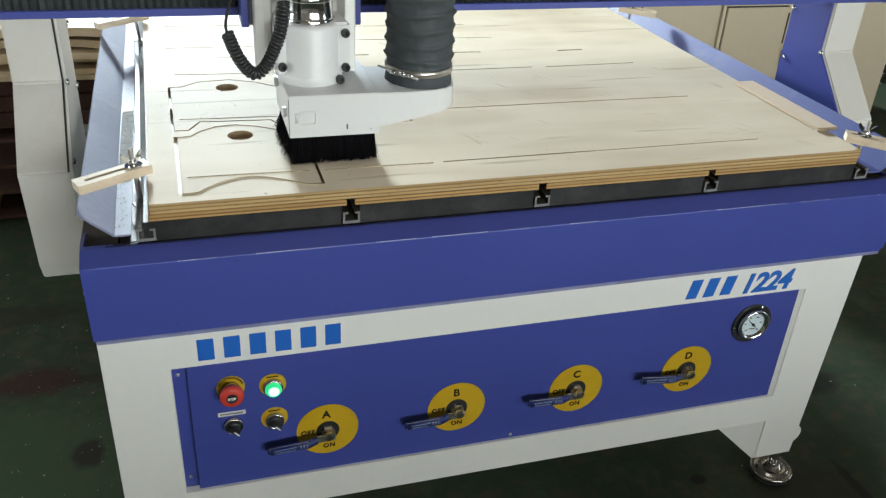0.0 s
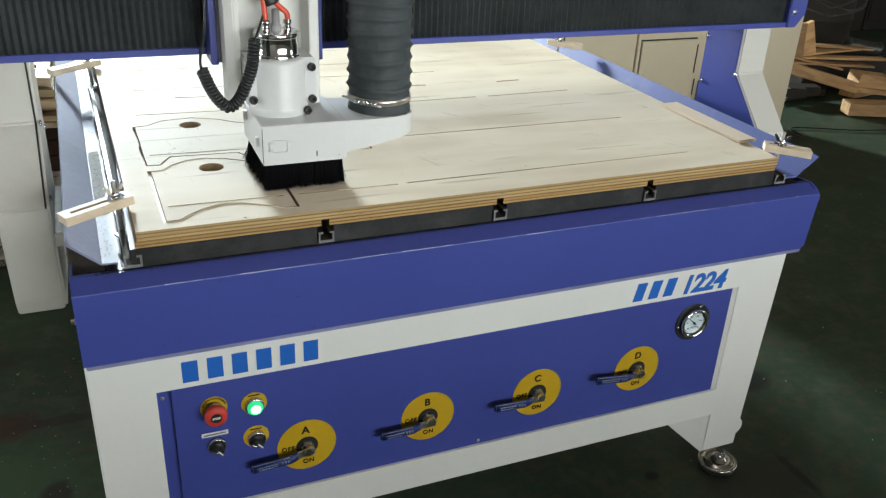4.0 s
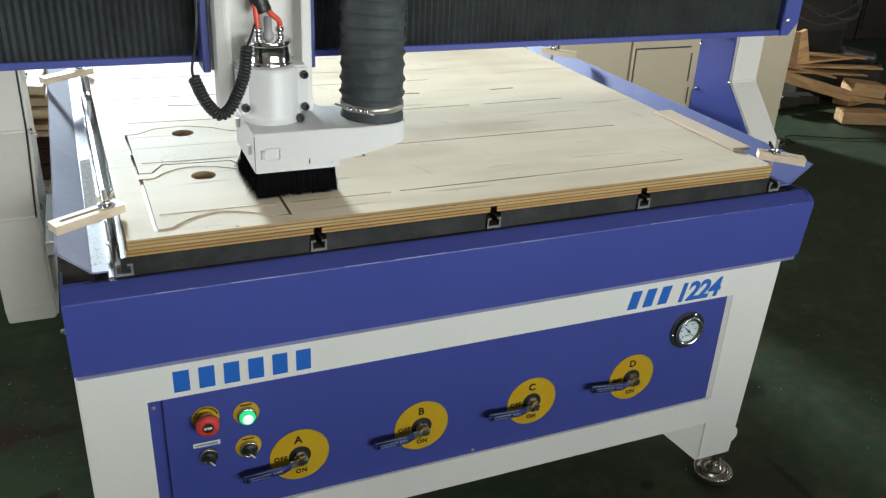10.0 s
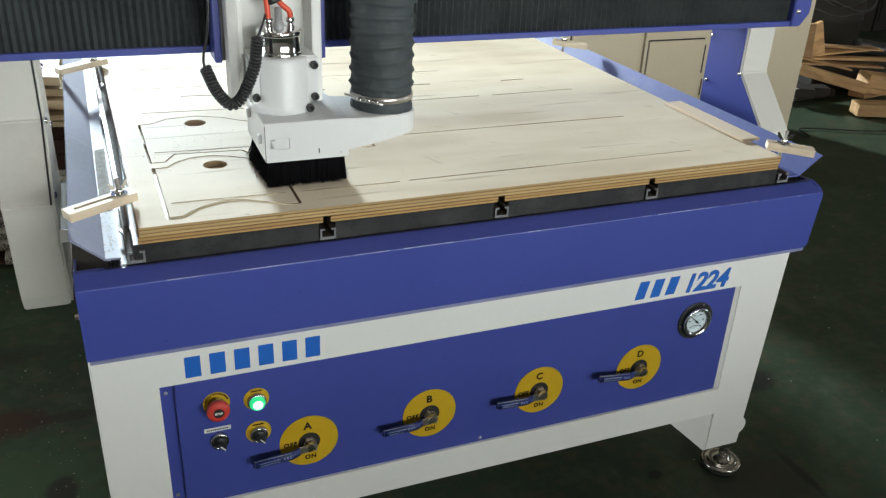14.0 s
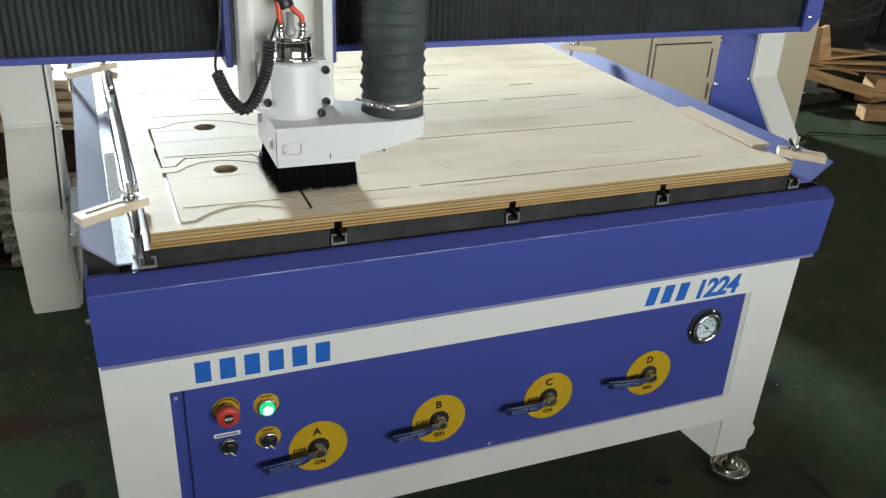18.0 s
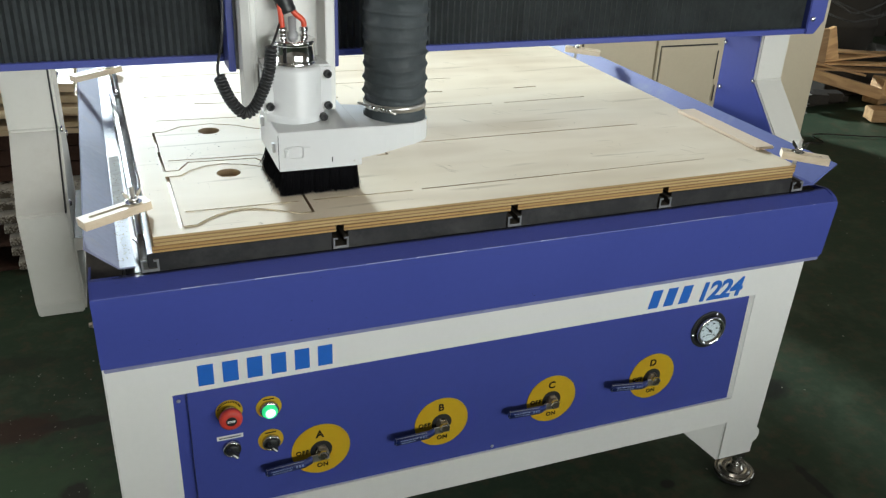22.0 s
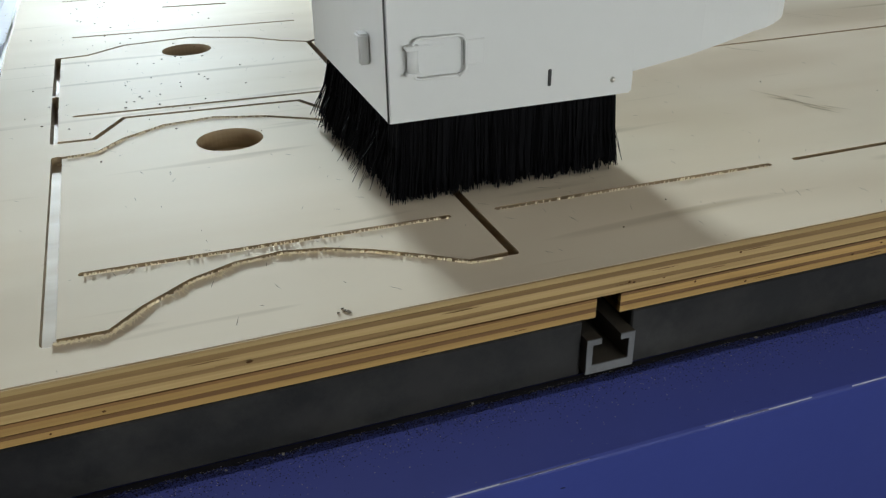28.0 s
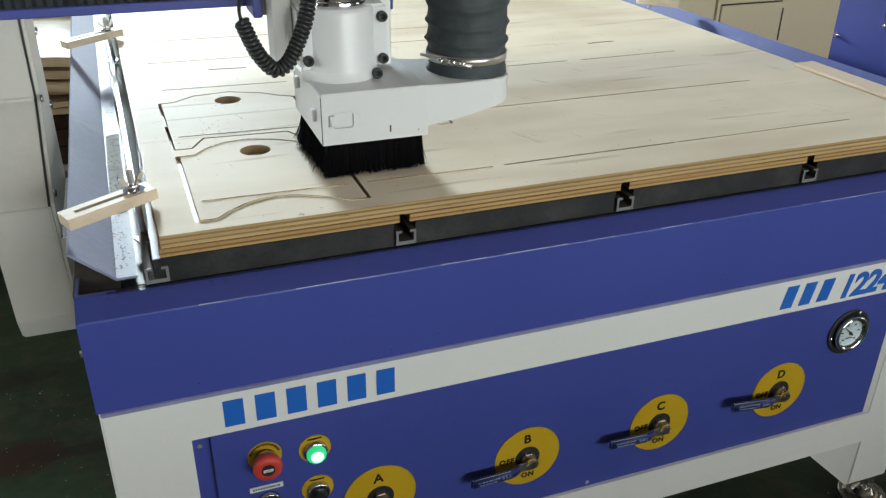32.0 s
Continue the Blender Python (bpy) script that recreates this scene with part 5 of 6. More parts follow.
part("latch_hook", box(B(), CX + 0.0395, CX + 0.052, CY - 0.0010, CY + 0.0002, ZB + 0.0265, ZB + 0.0395, 0.0004), M_SHOE, lat)
part("latch_tab", box(B(), CX - 0.006, CX + 0.0002, CY + 0.028, CY + 0.038, ZB + 0.024, ZB + 0.040, 0.001, 2), M_SHOE, shoe)
part("latch_tab", box(B(), CX - 0.006, CX + 0.0002, CY + 0.128, CY + 0.140, ZB + 0.040, ZB + 0.056, 0.001, 2), M_SHOE, shoe)

# extraction hose with its band
bm = B()
rings = []
NS = 76
hz = [0.921 + 0.0028 * i for i in range(164)]
for i, z in enumerate(hz):
    ridge = abs(((z - 0.921) / 0.0235) % 1.0 - 0.5) * 2
    ring = []
    for k in range(NS):
        a = 2 * math.pi * k / NS
        wr = noise.noise(Vector((math.cos(a) * 2.2, math.sin(a) * 2.2, z * 40))) * 0.0016 + noise.noise(Vector((math.cos(a) * 6, math.sin(a) * 6, z * 130 + a * 2))) * 0.0015 - 0.0016 * abs(noise.noise(Vector((math.cos(a) * 3.1 + 9, math.sin(a) * 3.1, z * 55 + 2.2 * math.sin(a * 2)))))
        r = 0.0532 + 0.0048 * ridge**4 + wr * (0.4 if i < 8 else 1)
        if i < 13:
            r = 0.0535 + wr + (0.0018 if i < 6 else (-0.0008 if 7 < i < 12 else 0))
        ring.append(bm.verts.new((CX + pc[0] + r * math.cos(a) + 0.015 * max(0, z - 1.1), CY + pc[1] + r * math.sin(a), z + 0.002 * math.sin(2 * a + z * 40))))
    rings.append(ring)
for a, b in zip(rings, rings[1:]):
    for k in range(NS):
        f = bm.faces.new((a[k], a[(k + 1) % NS], b[(k + 1) % NS], b[k]))
        f.smooth = True
part("extraction_hose", bm, M_DUCT, head, "dark grey ribbed fabric extraction hose")
band = part("hose_band", lathe(B(), [(0.0545, 0.9425), (0.0552, 0.9427), (0.0552, 0.9535), (0.0545, 0.9537)], at(pc[0], pc[1], 0), seg=48), M_STEEL, head, "steel worm-drive hose band")
a0 = radians(-136)
bx, by = pc[0] + 0.0585 * math.cos(a0), pc[1] + 0.0585 * math.sin(a0)
tdir = Vector((-math.sin(a0), math.cos(a0), 0))
p0 = Vector(at(bx, by, 0.9490))
part("band_bolt", tube(B(), [p0 - tdir * 0.040 + Vector((0, 0, 0.005)), p0 - tdir * 0.020 + Vector((0, 0, 0.0025)), p0, p0 + tdir * 0.034 - Vector((0, 0, 0.003))], 0.0021, 8), M_STEEL, band)
for s, r in ((-0.012, 0.0040), (0.006, 0.0046), (0.020, 0.0034)):
    part("band_lug", tube(B(), [p0 + tdir * (s - 0.005), p0 + tdir * (s + 0.005)], r, 8), M_CHROME, band)

# brush: holder and bristles
part("brush_holder", box(B(), CX + 0.005, CX + 0.136, CY + 0.005, CY + 0.165, ZB - 0.0012, ZB + 0.002), M_BLACK, shoe)
rnd = random.Random(5)
vs, fs = [], []


def bristle(x, y, dx, dy, ln, w):
    """One bristle: a thin three-sided spike from the holder down."""
    top = Vector((CX + x, CY + y, ZB - 0.0015))
    bot = top + Vector((dx, dy, -ln))
    mid = top * 0.5 + bot * 0.5 + Vector((-dx * 0.12, -dy * 0.12, 0))
    a = rnd.uniform(0, 6.28)
    k = len(vs)
    for p, ww in ((top, w), (mid, w), (bot, w * 0.55)):
        for q in range(3):
            vs.append((p.x + ww * math.cos(a + q * 2.094), p.y + ww * math.sin(a + q * 2.094), p.z))
    for s in (0, 3):
        for q in range(3):
            r = (q + 1) % 3
            fs.append((k + s + q, k + s + r, k + s + 3 + r, k + s + 3 + q))


LN = ZB - TOP - 0.0022
for side in range(4):
    length = 0.128 if side in (0, 2) else 0.150
    for i in range(2600 if side in (0, 1) else 900):
        u, dep = rnd.random(), rnd.uniform(0.0, 0.016)
        spl = rnd.gauss(0.0, 0.0018)
        clump = noise.noise(Vector((u * 9, side * 5.0, 2))) + 0.6 * noise.noise(Vector((u * 31, side * 3.0, 8)))
        edge = (1.0 - dep / 0.016)
        flare = (0.002 + 0.007 * u if side == 1 else 0.002) * edge + spl
        ln = LN - 0.0075 * max(0, clump) - abs(rnd.gauss(0, 0.0016))
        w = rnd.uniform(0.0003, 0.0006)
        tilt = (u - 0.5) * 0.006 + rnd.gauss(0, 0.0016) + 0.003 * clump
        if side == 0:
            bristle(0.0065 + u * length, 0.006 + dep, tilt, -abs(flare) * 0.8, ln, w)
        elif side == 1:
            bristle(0.006 + dep, 0.008 + u * length, -abs(flare) - 0.004 * edge * u, tilt, ln, w)
        elif side == 2:
            bristle(0.0065 + u * length, 0.164 - dep, tilt, abs(flare), ln, w)
        else:
            bristle(0.135 - dep, 0.008 + u * length, abs(flare) * 0.6 + (0.004 if rnd.random() < 0.03 else 0), tilt, ln, w)
for i in range(60):
    bristle(0.006 + rnd.uniform(0, 0.004), 0.008 + rnd.random() * 0.15, -rnd.uniform(0.008, 0.022), rnd.gauss(0, 0.006), LN * rnd.uniform(0.75, 0.98), 0.0003)
    bristle(0.13 + rnd.uniform(0, 0.005), 0.008 + rnd.random() * 0.1, rnd.uniform(0.002, 0.009), rnd.gauss(0, 0.004), LN * rnd.uniform(0.75, 0.98), 0.0003)
me = bpy.data.meshes.new("bristles")
me.from_pydata(vs, [], fs)
me.materials.append(M_BRISTLE)
br = new("bristles", me)
br.parent = head
br.matrix_parent_inverse = Matrix.Translation(-head.location)
tagged(br, "dense black brush bristles", kind="stuff")
for x0, x1, y0, y1 in ((0.0068, 0.1342, 0.0066, 0.020), (0.0066, 0.019, 0.0202, 0.1515), (0.009, 0.132, 0.152, 0.160), (0.123, 0.132, 0.0202, 0.1515)):
    part("brush_core", box(B(), CX + x0, CX + x1, CY + y0, CY + y1, TOP + 0.008, ZB - 0.002), M_BRISTLE, shoe)

# ---- things round the machine ----
# steel cabinet row behind
cab = thing("steel_cabinet", (2.6, 2.25, 0.0), "beige sheet steel cabinet with inset doors", "cabinet")
part("body", box(B(), 1.55, 3.295, 2.05, 2.50, 0.0, 1.75, 0.006, 2), M_CABINET, cab)


def cab_door(x0, x1, z0, z1):
    d = part("door", box(B(), x0, x1, 2.040, 2.0495, z0, z1, 0.002, 2), M_CABINET, cab)
    part("door_gap", box(B(), x0 - 0.005, x0 - 0.0005, 2.0455, 2.0498, z0, z1), M_BLACK, d)
    part("door_gap", box(B(), x0 - 0.005, x1 - 0.004, 2.0455, 2.0498, z1 + 0.0005, z1 + 0.006), M_BLACK, d)
    return d


cab_door(1.60, 1.925, 0.05, 0.588)
cab_door(1.94, 2.316, 0.05, 0.588)
cab_door(2.350, 2.665, 0.05, 0.545)
cab_door(1.94, 2.316, 0.640, 1.2)
cab_door(2.350, 2.665, 0.585, 1.2)
part("edge_slit", box(B(), 2.96, 3.07, 2.0478, 2.0496, 0.553, 0.5555), M_BLACK, cab)
part("side_post", box(B(), 2.319, 2.336, 2.030, 2.0495, 0.03, 1.7, 0.002), M_CABINET, cab)
bm = B()
for x, z0, z1 in ((2.664, 0.385, 0.52), (2.676, 0.276, 0.355), (2.703, 0.246, 0.343)):
    box(bm, x - 0.0025, x + 0.0025, 2.0365, 2.0398, z0, z1)
part("edge_slit", bm, M_BLACK, cab)


def plank(name, loc, size, rot, label, mtl=None, group="lumber", category="plank"):
    bm = box(B(), -size[0] / 2, size[0] / 2, -size[1] / 2, size[1] / 2, -size[2] / 2, size[2] / 2, 0.003)
    for v in bm.verts:
        v.co += 0.004 * Vector((noise.noise(v.co * 9 + Vector(loc)), noise.noise(v.co * 9 + Vector((5, 1, 2))), 0))
    ob = solo(name, bm, mtl or M_LUMBER, label, category, group=group)
    ob.matrix_basis = pose(*loc, *rot)
    return ob


# offcut pile on the floor beyond the cabinet
plank("skid_beam", (3.93, 2.45, 0.182), (0.52, 0.08, 0.062), (0, 15, -6), "rough orange-brown timber beam in the offcut pile")
plank("timber_offcut", (4.14, 2.25, 0.040), (0.28, 0.11, 0.072), (0, 0, -20), "pale timber block with slanted ends lying on the floor")
plank("timber_offcut", (4.44, 2.60, 0.045), (0.28, 0.11, 0.08), (0, 0, 12), "brown timber block lying on the floor")
plank("timber_offcut", (3.84, 2.56, 0.072), (0.07, 0.16, 0.055), (0, 0, 62), "short dark timber end under the pile", M_DARK)
plank("timber_offcut", (3.97, 2.60, 0.066), (0.09, 0.18, 0.05), (0, 0, 70), "short dark timber end under the pile", M_DARK)
plank("timber_offcut", (3.90, 2.66, 0.020), (0.60, 0.10, 0.040), (0, 0, 6), "dark timber lying under the pile", M_DARK)
plank("timber_offcut", (4.33, 2.45, 0.142), (0.24, 0.12, 0.080), (0, 7, -10), "orange-brown timber block on the pile")
plank("timber_offcut", (4.30, 2.43, 0.088), (0.34, 0.08, 0.030), (0, 8, -4), "long brown batten under a block")
for x, y, z, s, r, l in ((4.06, 2.55, 0.232, (0.74, 0.10, 0.012), (0, 6, 4), "thin grey-brown board on the pile"), (4.12, 2.60, 0.252, (0.86, 0.08, 0.012), (0, 3, -5), "thin grey-brown board on the pile"),
                         (4.14, 2.68, 0.272, (0.80, 0.10, 0.012), (0, 1, 8), "thin weathered board on the pile"), (3.90, 2.52, 0.258, (0.42, 0.05, 0.012), (0, 12, -12), "thin pale batten on the pile"),
                         (4.20, 2.72, 0.292, (0.70, 0.08, 0.012), (0, 5, -3), "thin weathered board on the pile")):
    plank("board_offcut", (x, y, z), s, r, l)
plank("board_offcut", (3.80, 2.59, 0.365), (0.15, 0.03, 0.200), (0, -4, 0), "short wide board standing on the pile")
plank("board_offcut", (3.945, 2.63, 0.360), (0.090, 0.03, 0.210), (0, -20, 0), "short wide board leaning on the pile")
bm = lathe(B(), [(0.0, -0.13), (0.040, -0.13), (0.045, -0.125), (0.045, 0.10), (0.05, 0.105), (0.05, 0.12), (0.0, 0.12)], (4.60, 2.80, 0.250), Vector((0.95, -0.1, -0.16)).normalized(), 28)
solo("metal_canister", bm, M_CAN, "dull metal canister lying on the offcut pile", "canister")
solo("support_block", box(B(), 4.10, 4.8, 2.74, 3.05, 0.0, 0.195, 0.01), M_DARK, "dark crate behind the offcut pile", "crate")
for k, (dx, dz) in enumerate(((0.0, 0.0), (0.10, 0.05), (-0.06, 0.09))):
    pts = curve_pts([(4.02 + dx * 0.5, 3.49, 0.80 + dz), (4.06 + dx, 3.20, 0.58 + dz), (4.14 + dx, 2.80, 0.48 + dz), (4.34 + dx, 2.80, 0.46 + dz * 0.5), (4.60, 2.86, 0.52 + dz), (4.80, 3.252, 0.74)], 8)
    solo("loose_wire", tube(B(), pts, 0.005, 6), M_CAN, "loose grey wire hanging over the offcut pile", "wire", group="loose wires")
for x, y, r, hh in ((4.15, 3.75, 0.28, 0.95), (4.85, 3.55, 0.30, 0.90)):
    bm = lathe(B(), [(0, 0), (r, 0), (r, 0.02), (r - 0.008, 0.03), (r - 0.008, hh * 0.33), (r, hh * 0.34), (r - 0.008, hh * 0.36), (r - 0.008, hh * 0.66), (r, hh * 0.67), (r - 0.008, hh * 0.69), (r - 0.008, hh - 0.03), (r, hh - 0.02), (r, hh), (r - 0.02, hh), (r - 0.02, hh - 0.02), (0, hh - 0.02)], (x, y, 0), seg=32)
    solo("steel_drum", bm, M_DARK, "dark brown steel drum behind the offcut pile", "drum", group="steel drums")
vs, fs = [], []
rnd = random.Random(8)
for i in range(60):
    a, z, k = rnd.uniform(-0.9, 0.9), rnd.uniform(0.15, 0.27), len(vs)
    p, ln = Vector((3.297, 2.10 + rnd.uniform(-0.02, 0.03), z)), rnd.uniform(0.012, 0.04)
    d = Vector((math.cos(a), rnd.uniform(-0.7, 0.2), math.sin(a))).normalized() * ln
    vs += [tuple(p + Vector((0, 0, 0.006))), tuple(p - Vector((0, 0, 0.006))), tuple(p + d), tuple(p + Vector((0, 0.006, 0)))]
    fs += [(k, k + 1, k + 2), (k + 1, k + 3, k + 2), (k + 3, k, k + 2)]
me = bpy.data.meshes.new("torn_wrap")
me.from_pydata(vs, [], fs)
me.materials.append(M_LABEL)
tagged(new("torn_wrap", me), "torn white wrapping foil at the cabinet's edge", "debris", kind="stuff")
solo("floor_cable", tube(B(), curve_pts([(3.2, 2.15, 0.006), (3.42, 2.02, 0.006), (3.5, 2.15, 0.006), (3.9, 2.0, 0.006), (4.5, 1.95, 0.006), (5.0, 2.3, 0.006)], 10), 0.0035, 8), M_DARK, "thin grey cable lying on the floor", "cable")

# near-black backdrop units added to darken the view behind the offcut pile
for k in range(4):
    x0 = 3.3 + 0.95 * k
    tall = thing("backdrop_unit", (x0 + 0.46, 4.4, 0.0), "near-black unit added to darken the far background", "cupboard", "tall cupboards")
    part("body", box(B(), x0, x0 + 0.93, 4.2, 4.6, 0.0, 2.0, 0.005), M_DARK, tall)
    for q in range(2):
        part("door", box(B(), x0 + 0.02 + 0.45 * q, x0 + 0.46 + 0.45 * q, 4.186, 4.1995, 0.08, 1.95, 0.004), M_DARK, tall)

# stacked boards on the other side, a dark light-blocking mass behind them
cup = thing("dark_occluder", (-1.2, 3.45, 0.0), "dark brown mass behind the board stack, widened to block light", "cupboard")
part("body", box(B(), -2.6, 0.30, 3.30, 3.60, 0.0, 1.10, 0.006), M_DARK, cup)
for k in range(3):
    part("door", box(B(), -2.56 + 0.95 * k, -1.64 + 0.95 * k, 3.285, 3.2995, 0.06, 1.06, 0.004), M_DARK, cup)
rnd = random.Random(3)
# spaced bars with pale rough ends
z = 0.0
for i in range(7):
    x0 = -0.445 + 0.012 * (6 - i) * (1 if i < 4 else 0.6) + rnd.uniform(-0.012, 0.012)
    if i % 2 == 0:
        plank("spacer_bar", (-0.50, 2.1, z + 0.007), (0.56, 0.9, 0.013), (0, 0, 0), "dark wooden spacer between stacked bars", M_CRATE, group="spacers", category="spacer")
    z += 0.0145
    for q in range(2):
        plank("stacked_bar", (x0 + 0.085 + 0.185 * q, 2.12 + rnd.uniform(-0.02, 0.02), z + 0.0145), (0.17, 1.02, 0.029), (rnd.uniform(-0.2, 0.2), rnd.uniform(-1, 1), rnd.uniform(-1.5, 1.5)), "pale rough-ended timber bar in a spaced stack", M_ENDS, group="stacked bars", category="bar")
    z += 0.030
plank("timber_beam", (-0.72, 2.0, 0.045), (0.30, 0.8, 0.05), (0, 0, 4), "yellow-brown timber beam beside the stack")
for xx, ln, zz in ((-0.43, 0.56, 0.395),):
    crate = thing("wooden_crate", (xx, 2.1, z), "dark red-brown wooden crate on the bar stack", "crate")
    for k in range(3):
        part("board", box(B(), xx - ln / 2, xx + ln / 2 + 0.03, 1.66, 1.68, z + 0.002 + 0.0535 * k, z + 0.052 + 0.0535 * k, 0.003), M_CRATE, crate)
    part("body", box(B(), xx - ln / 2 + 0.01, xx + ln / 2 + 0.02, 1.682, 2.6, z + 0.002, z + 0.160, 0.003), M_CRATE, crate)
    z += 0.163


def warped_board(x0, x1, y0, y1, z, th, tilt, bow, lift):
    """Thin board that bows along its width and lifts towards one side."""
    bm, n = B(), 12
    rows = []
    for i in range(n + 1):
        u = i / n
        x, zz = x0 + (x1 - x0) * u, z + bow * math.sin(math.pi * u) + lift * u
        dy = 0.02 * noise.noise(Vector((x * 9, z * 60, 0)))
        rows.append([bm.verts.new(p) for p in ((x, y0 + dy, zz), (x, y0 + dy + 0.003, zz + th), (x, y1, zz + th + tilt), (x, y1, zz + tilt))])
    for p, q in zip(rows, rows[1:]):
        for k in range(4):
            bm.faces.new((p[k], q[k], q[(k + 1) % 4], p[(k + 1) % 4]))
    bm.faces.new(rows[0][::-1])
    bm.faces.new(rows[-1])
    bmesh.ops.recalc_face_normals(bm, faces=bm.faces[:])
    return bm


for i, (bow, lift, th, y0) in enumerate(((0.002, 0.0, 0.016, 1.62), (0.004, 0.002, 0.015, 1.60), (0.008, 0.005, 0.013, 1.63), (0.011, 0.010, 0.018, 1.585), (0.014, 0.012, 0.022, 1.61), (0.018, 0.018, 0.026, 1.60))):
    solo("warped_board", warped_board(-0.66 + 0.02 * rnd.uniform(-1, 1), -0.118 + 0.012 * rnd.uniform(-1, 0.3), y0, 2.3, z, th, rnd.uniform(0, 0.01), bow, lift), M_PALE, "thin pale warped board on the stack", "board", group="warped boards")
    z += th + 0.0065

# ---- dust, chips and splinters ----
rnd = random.Random(11)


def flakes(name, spots, material, label, thick=0.0006):
    """Small flat bits: (x, y, z, size) each lying at a random turn."""
    vs, fs = [], []
    for x, y, z, s in spots:
        a, k = rnd.uniform(0, 6.28), len(vs)
        l1, l2 = s, s * rnd.uniform(0.35, 0.9)
        for zz in (0.0001, thick):
            for u, v in ((-l1, -l2), (l1, -l2 * 0.7), (l1 * 0.8, l2), (-l1 * 0.9, l2 * 0.8)):
                vs.append((x + u * math.cos(a) - v * math.sin(a), y + u * math.sin(a) + v * math.cos(a), z + zz))
        fs += [(k + 4, k + 5, k + 6, k + 7), (k, k + 3, k + 2, k + 1)] + [(k + q, k + (q + 1) % 4, k + 4 + (q + 1) % 4, k + 4 + q) for q in range(4)]
    me = bpy.data.meshes.new(name)
    me.from_pydata(vs, [], fs)
    me.materials.append(material)
    return tagged(new(name, me), label, "debris", kind="stuff")


spots = [(rnd.uniform(-0.032, -0.010), min(1.4, 0.03 + rnd.expovariate(2.2)), 0.7669, rnd.uniform(0.0004, 0.0014)) for _ in range(260)]
spots += [(rnd.uniform(0.03, 0.20), rnd.uniform(0.25, 0.95), TOP, rnd.uniform(0.0003, 0.0010)) for _ in range(110)]
spots += [(rnd.uniform(0.05, 1.1), rnd.uniform(0.02, 0.9), TOP, rnd.uniform(0.0003, 0.0008)) for _ in range(60)]
spots += [(0.188 + rnd.uniform(-0.004, 0.004), 0.012 + rnd.uniform(-0.004, 0.006), TOP, 0.0007) for _ in range(5)]
flakes("dark_chips", spots, M_CHIP_DARK, "scattered brown wood chips and dust")
spots = [(rnd.uniform(0.02, 1.25), -0.0004 - min(0.006, rnd.expovariate(700)), 0.7575, rnd.uniform(0.00008, 0.00028)) for _ in range(1100)]
for _ in range(1500):
    x, t = rnd.uniform(-0.04, 1.28), min(0.99, rnd.expovariate(4.5))
    spots.append((x, -0.0065 - 0.031 * t, 0.7571 - 0.0108 * t, rnd.uniform(0.00008, 0.00026)))
spots += [(rnd.uniform(0.02, 1.25), rnd.uniform(-0.004, 0.001), 0.7573, rnd.uniform(0.0006, 0.0011)) for _ in range(14)]
# dark flecks, densest at the bed and thinning out down the ledge
dark_spots = []
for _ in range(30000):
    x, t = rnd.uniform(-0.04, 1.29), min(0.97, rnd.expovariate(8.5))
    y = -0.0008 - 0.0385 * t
    dark_spots.append((x, y, 0.7573 + min(0.0, 0.349 * (y + 0.006)) - 0.0001, rnd.uniform(0.00012, 0.00036)))
flakes("dark_flecks", dark_spots, M_FILM, "dark flecks thinning out over the blue ledge", 0.00015)
flakes("pale_chips", spots, M_DUST, "pale wood dust on the front ledge", 0.0002)
spots = [(rnd.uniform(-1.2, 3.6), rnd.uniform(-1.2, 1.9), 0.0, rnd.uniform(0.0012, 0.0032)) for _ in range(260)]
spots += [(rnd.uniform(-0.5, -0.04), rnd.uniform(0.25, 1.0), 0.0, rnd.uniform(0.0006, 0.0017)) for _ in range(110)]
flakes("floor_grit", spots, M_GRIT, "pale grit and chips scattered on the floor", 0.0012)
vs, fs = [], []


def fray(line, count, longest, side=-1.0, bias=1.0):
    """Torn fibres along the lower lip of a groove, curling out over the veneer."""
    for i in range(count):
        u = rnd.random() ** bias * (len(line) - 1.001)
        k = int(u)
        x = line[k][0] + (line[k + 1][0] - line[k][0]) * (u - k)
        y = line[k][1] + (line[k + 1][1] - line[k][1]) * (u - k) + side * 0.0022
        dens = 0.55 + 0.9 * noise.noise(Vector((x * 60, y * 60, 3)))
        ln = longest * max(0.12, dens) * (0.15 + 0.85 * rnd.random() ** 2)
        dx, w, up, n0 = rnd.uniform(-0.5, 0.7) * ln, rnd.uniform(0.00018, 0.00042), rnd.uniform(0.0005, 0.0017), len(vs)
        mx, my = x + dx * 0.3, y + side * ln * 0.55
        vs.extend([(x - w, y, TOP - 0.0003), (x + w, y, TOP - 0.0003), (mx + w, my, TOP + up), (mx - w, my, TOP + up), (x + dx, y + side * ln, TOP + up * 0.4), (x, y - side * 0.0003, TOP + 0.0003)])
        fs.extend([(n0, n0 + 1, n0 + 2, n0 + 3), (n0 + 3, n0 + 2, n0 + 4), (n0 + 1, n0 + 5, n0 + 2), (n0 + 5, n0, n0 + 3)])


fray([(0.0715, 0.0303), (0.093, 0.030), (0.107, 0.045), (0.129, 0.062), (0.150, 0.071), (0.172, 0.0735), (0.193, 0.069), (0.213, 0.059)], 800, 0.0085, bias=1.2)
fray([(0.213, 0.059), (0.233, 0.046), (0.253, 0.0315), (0.268, 0.0305)], 160, 0.003)
fray([(0.082, 0.0865), (0.172, 0.084), (0.260, 0.0815)], 230, 0.0017)
fray([(0.289, 0.081), (0.460, 0.0775)], 120, 0.0016)
fray([(0.072, 0.249), (0.089, 0.250), (0.106, 0.271), (0.132, 0.288), (0.165, 0.292), (0.20, 0.280)], 220, 0.0035)
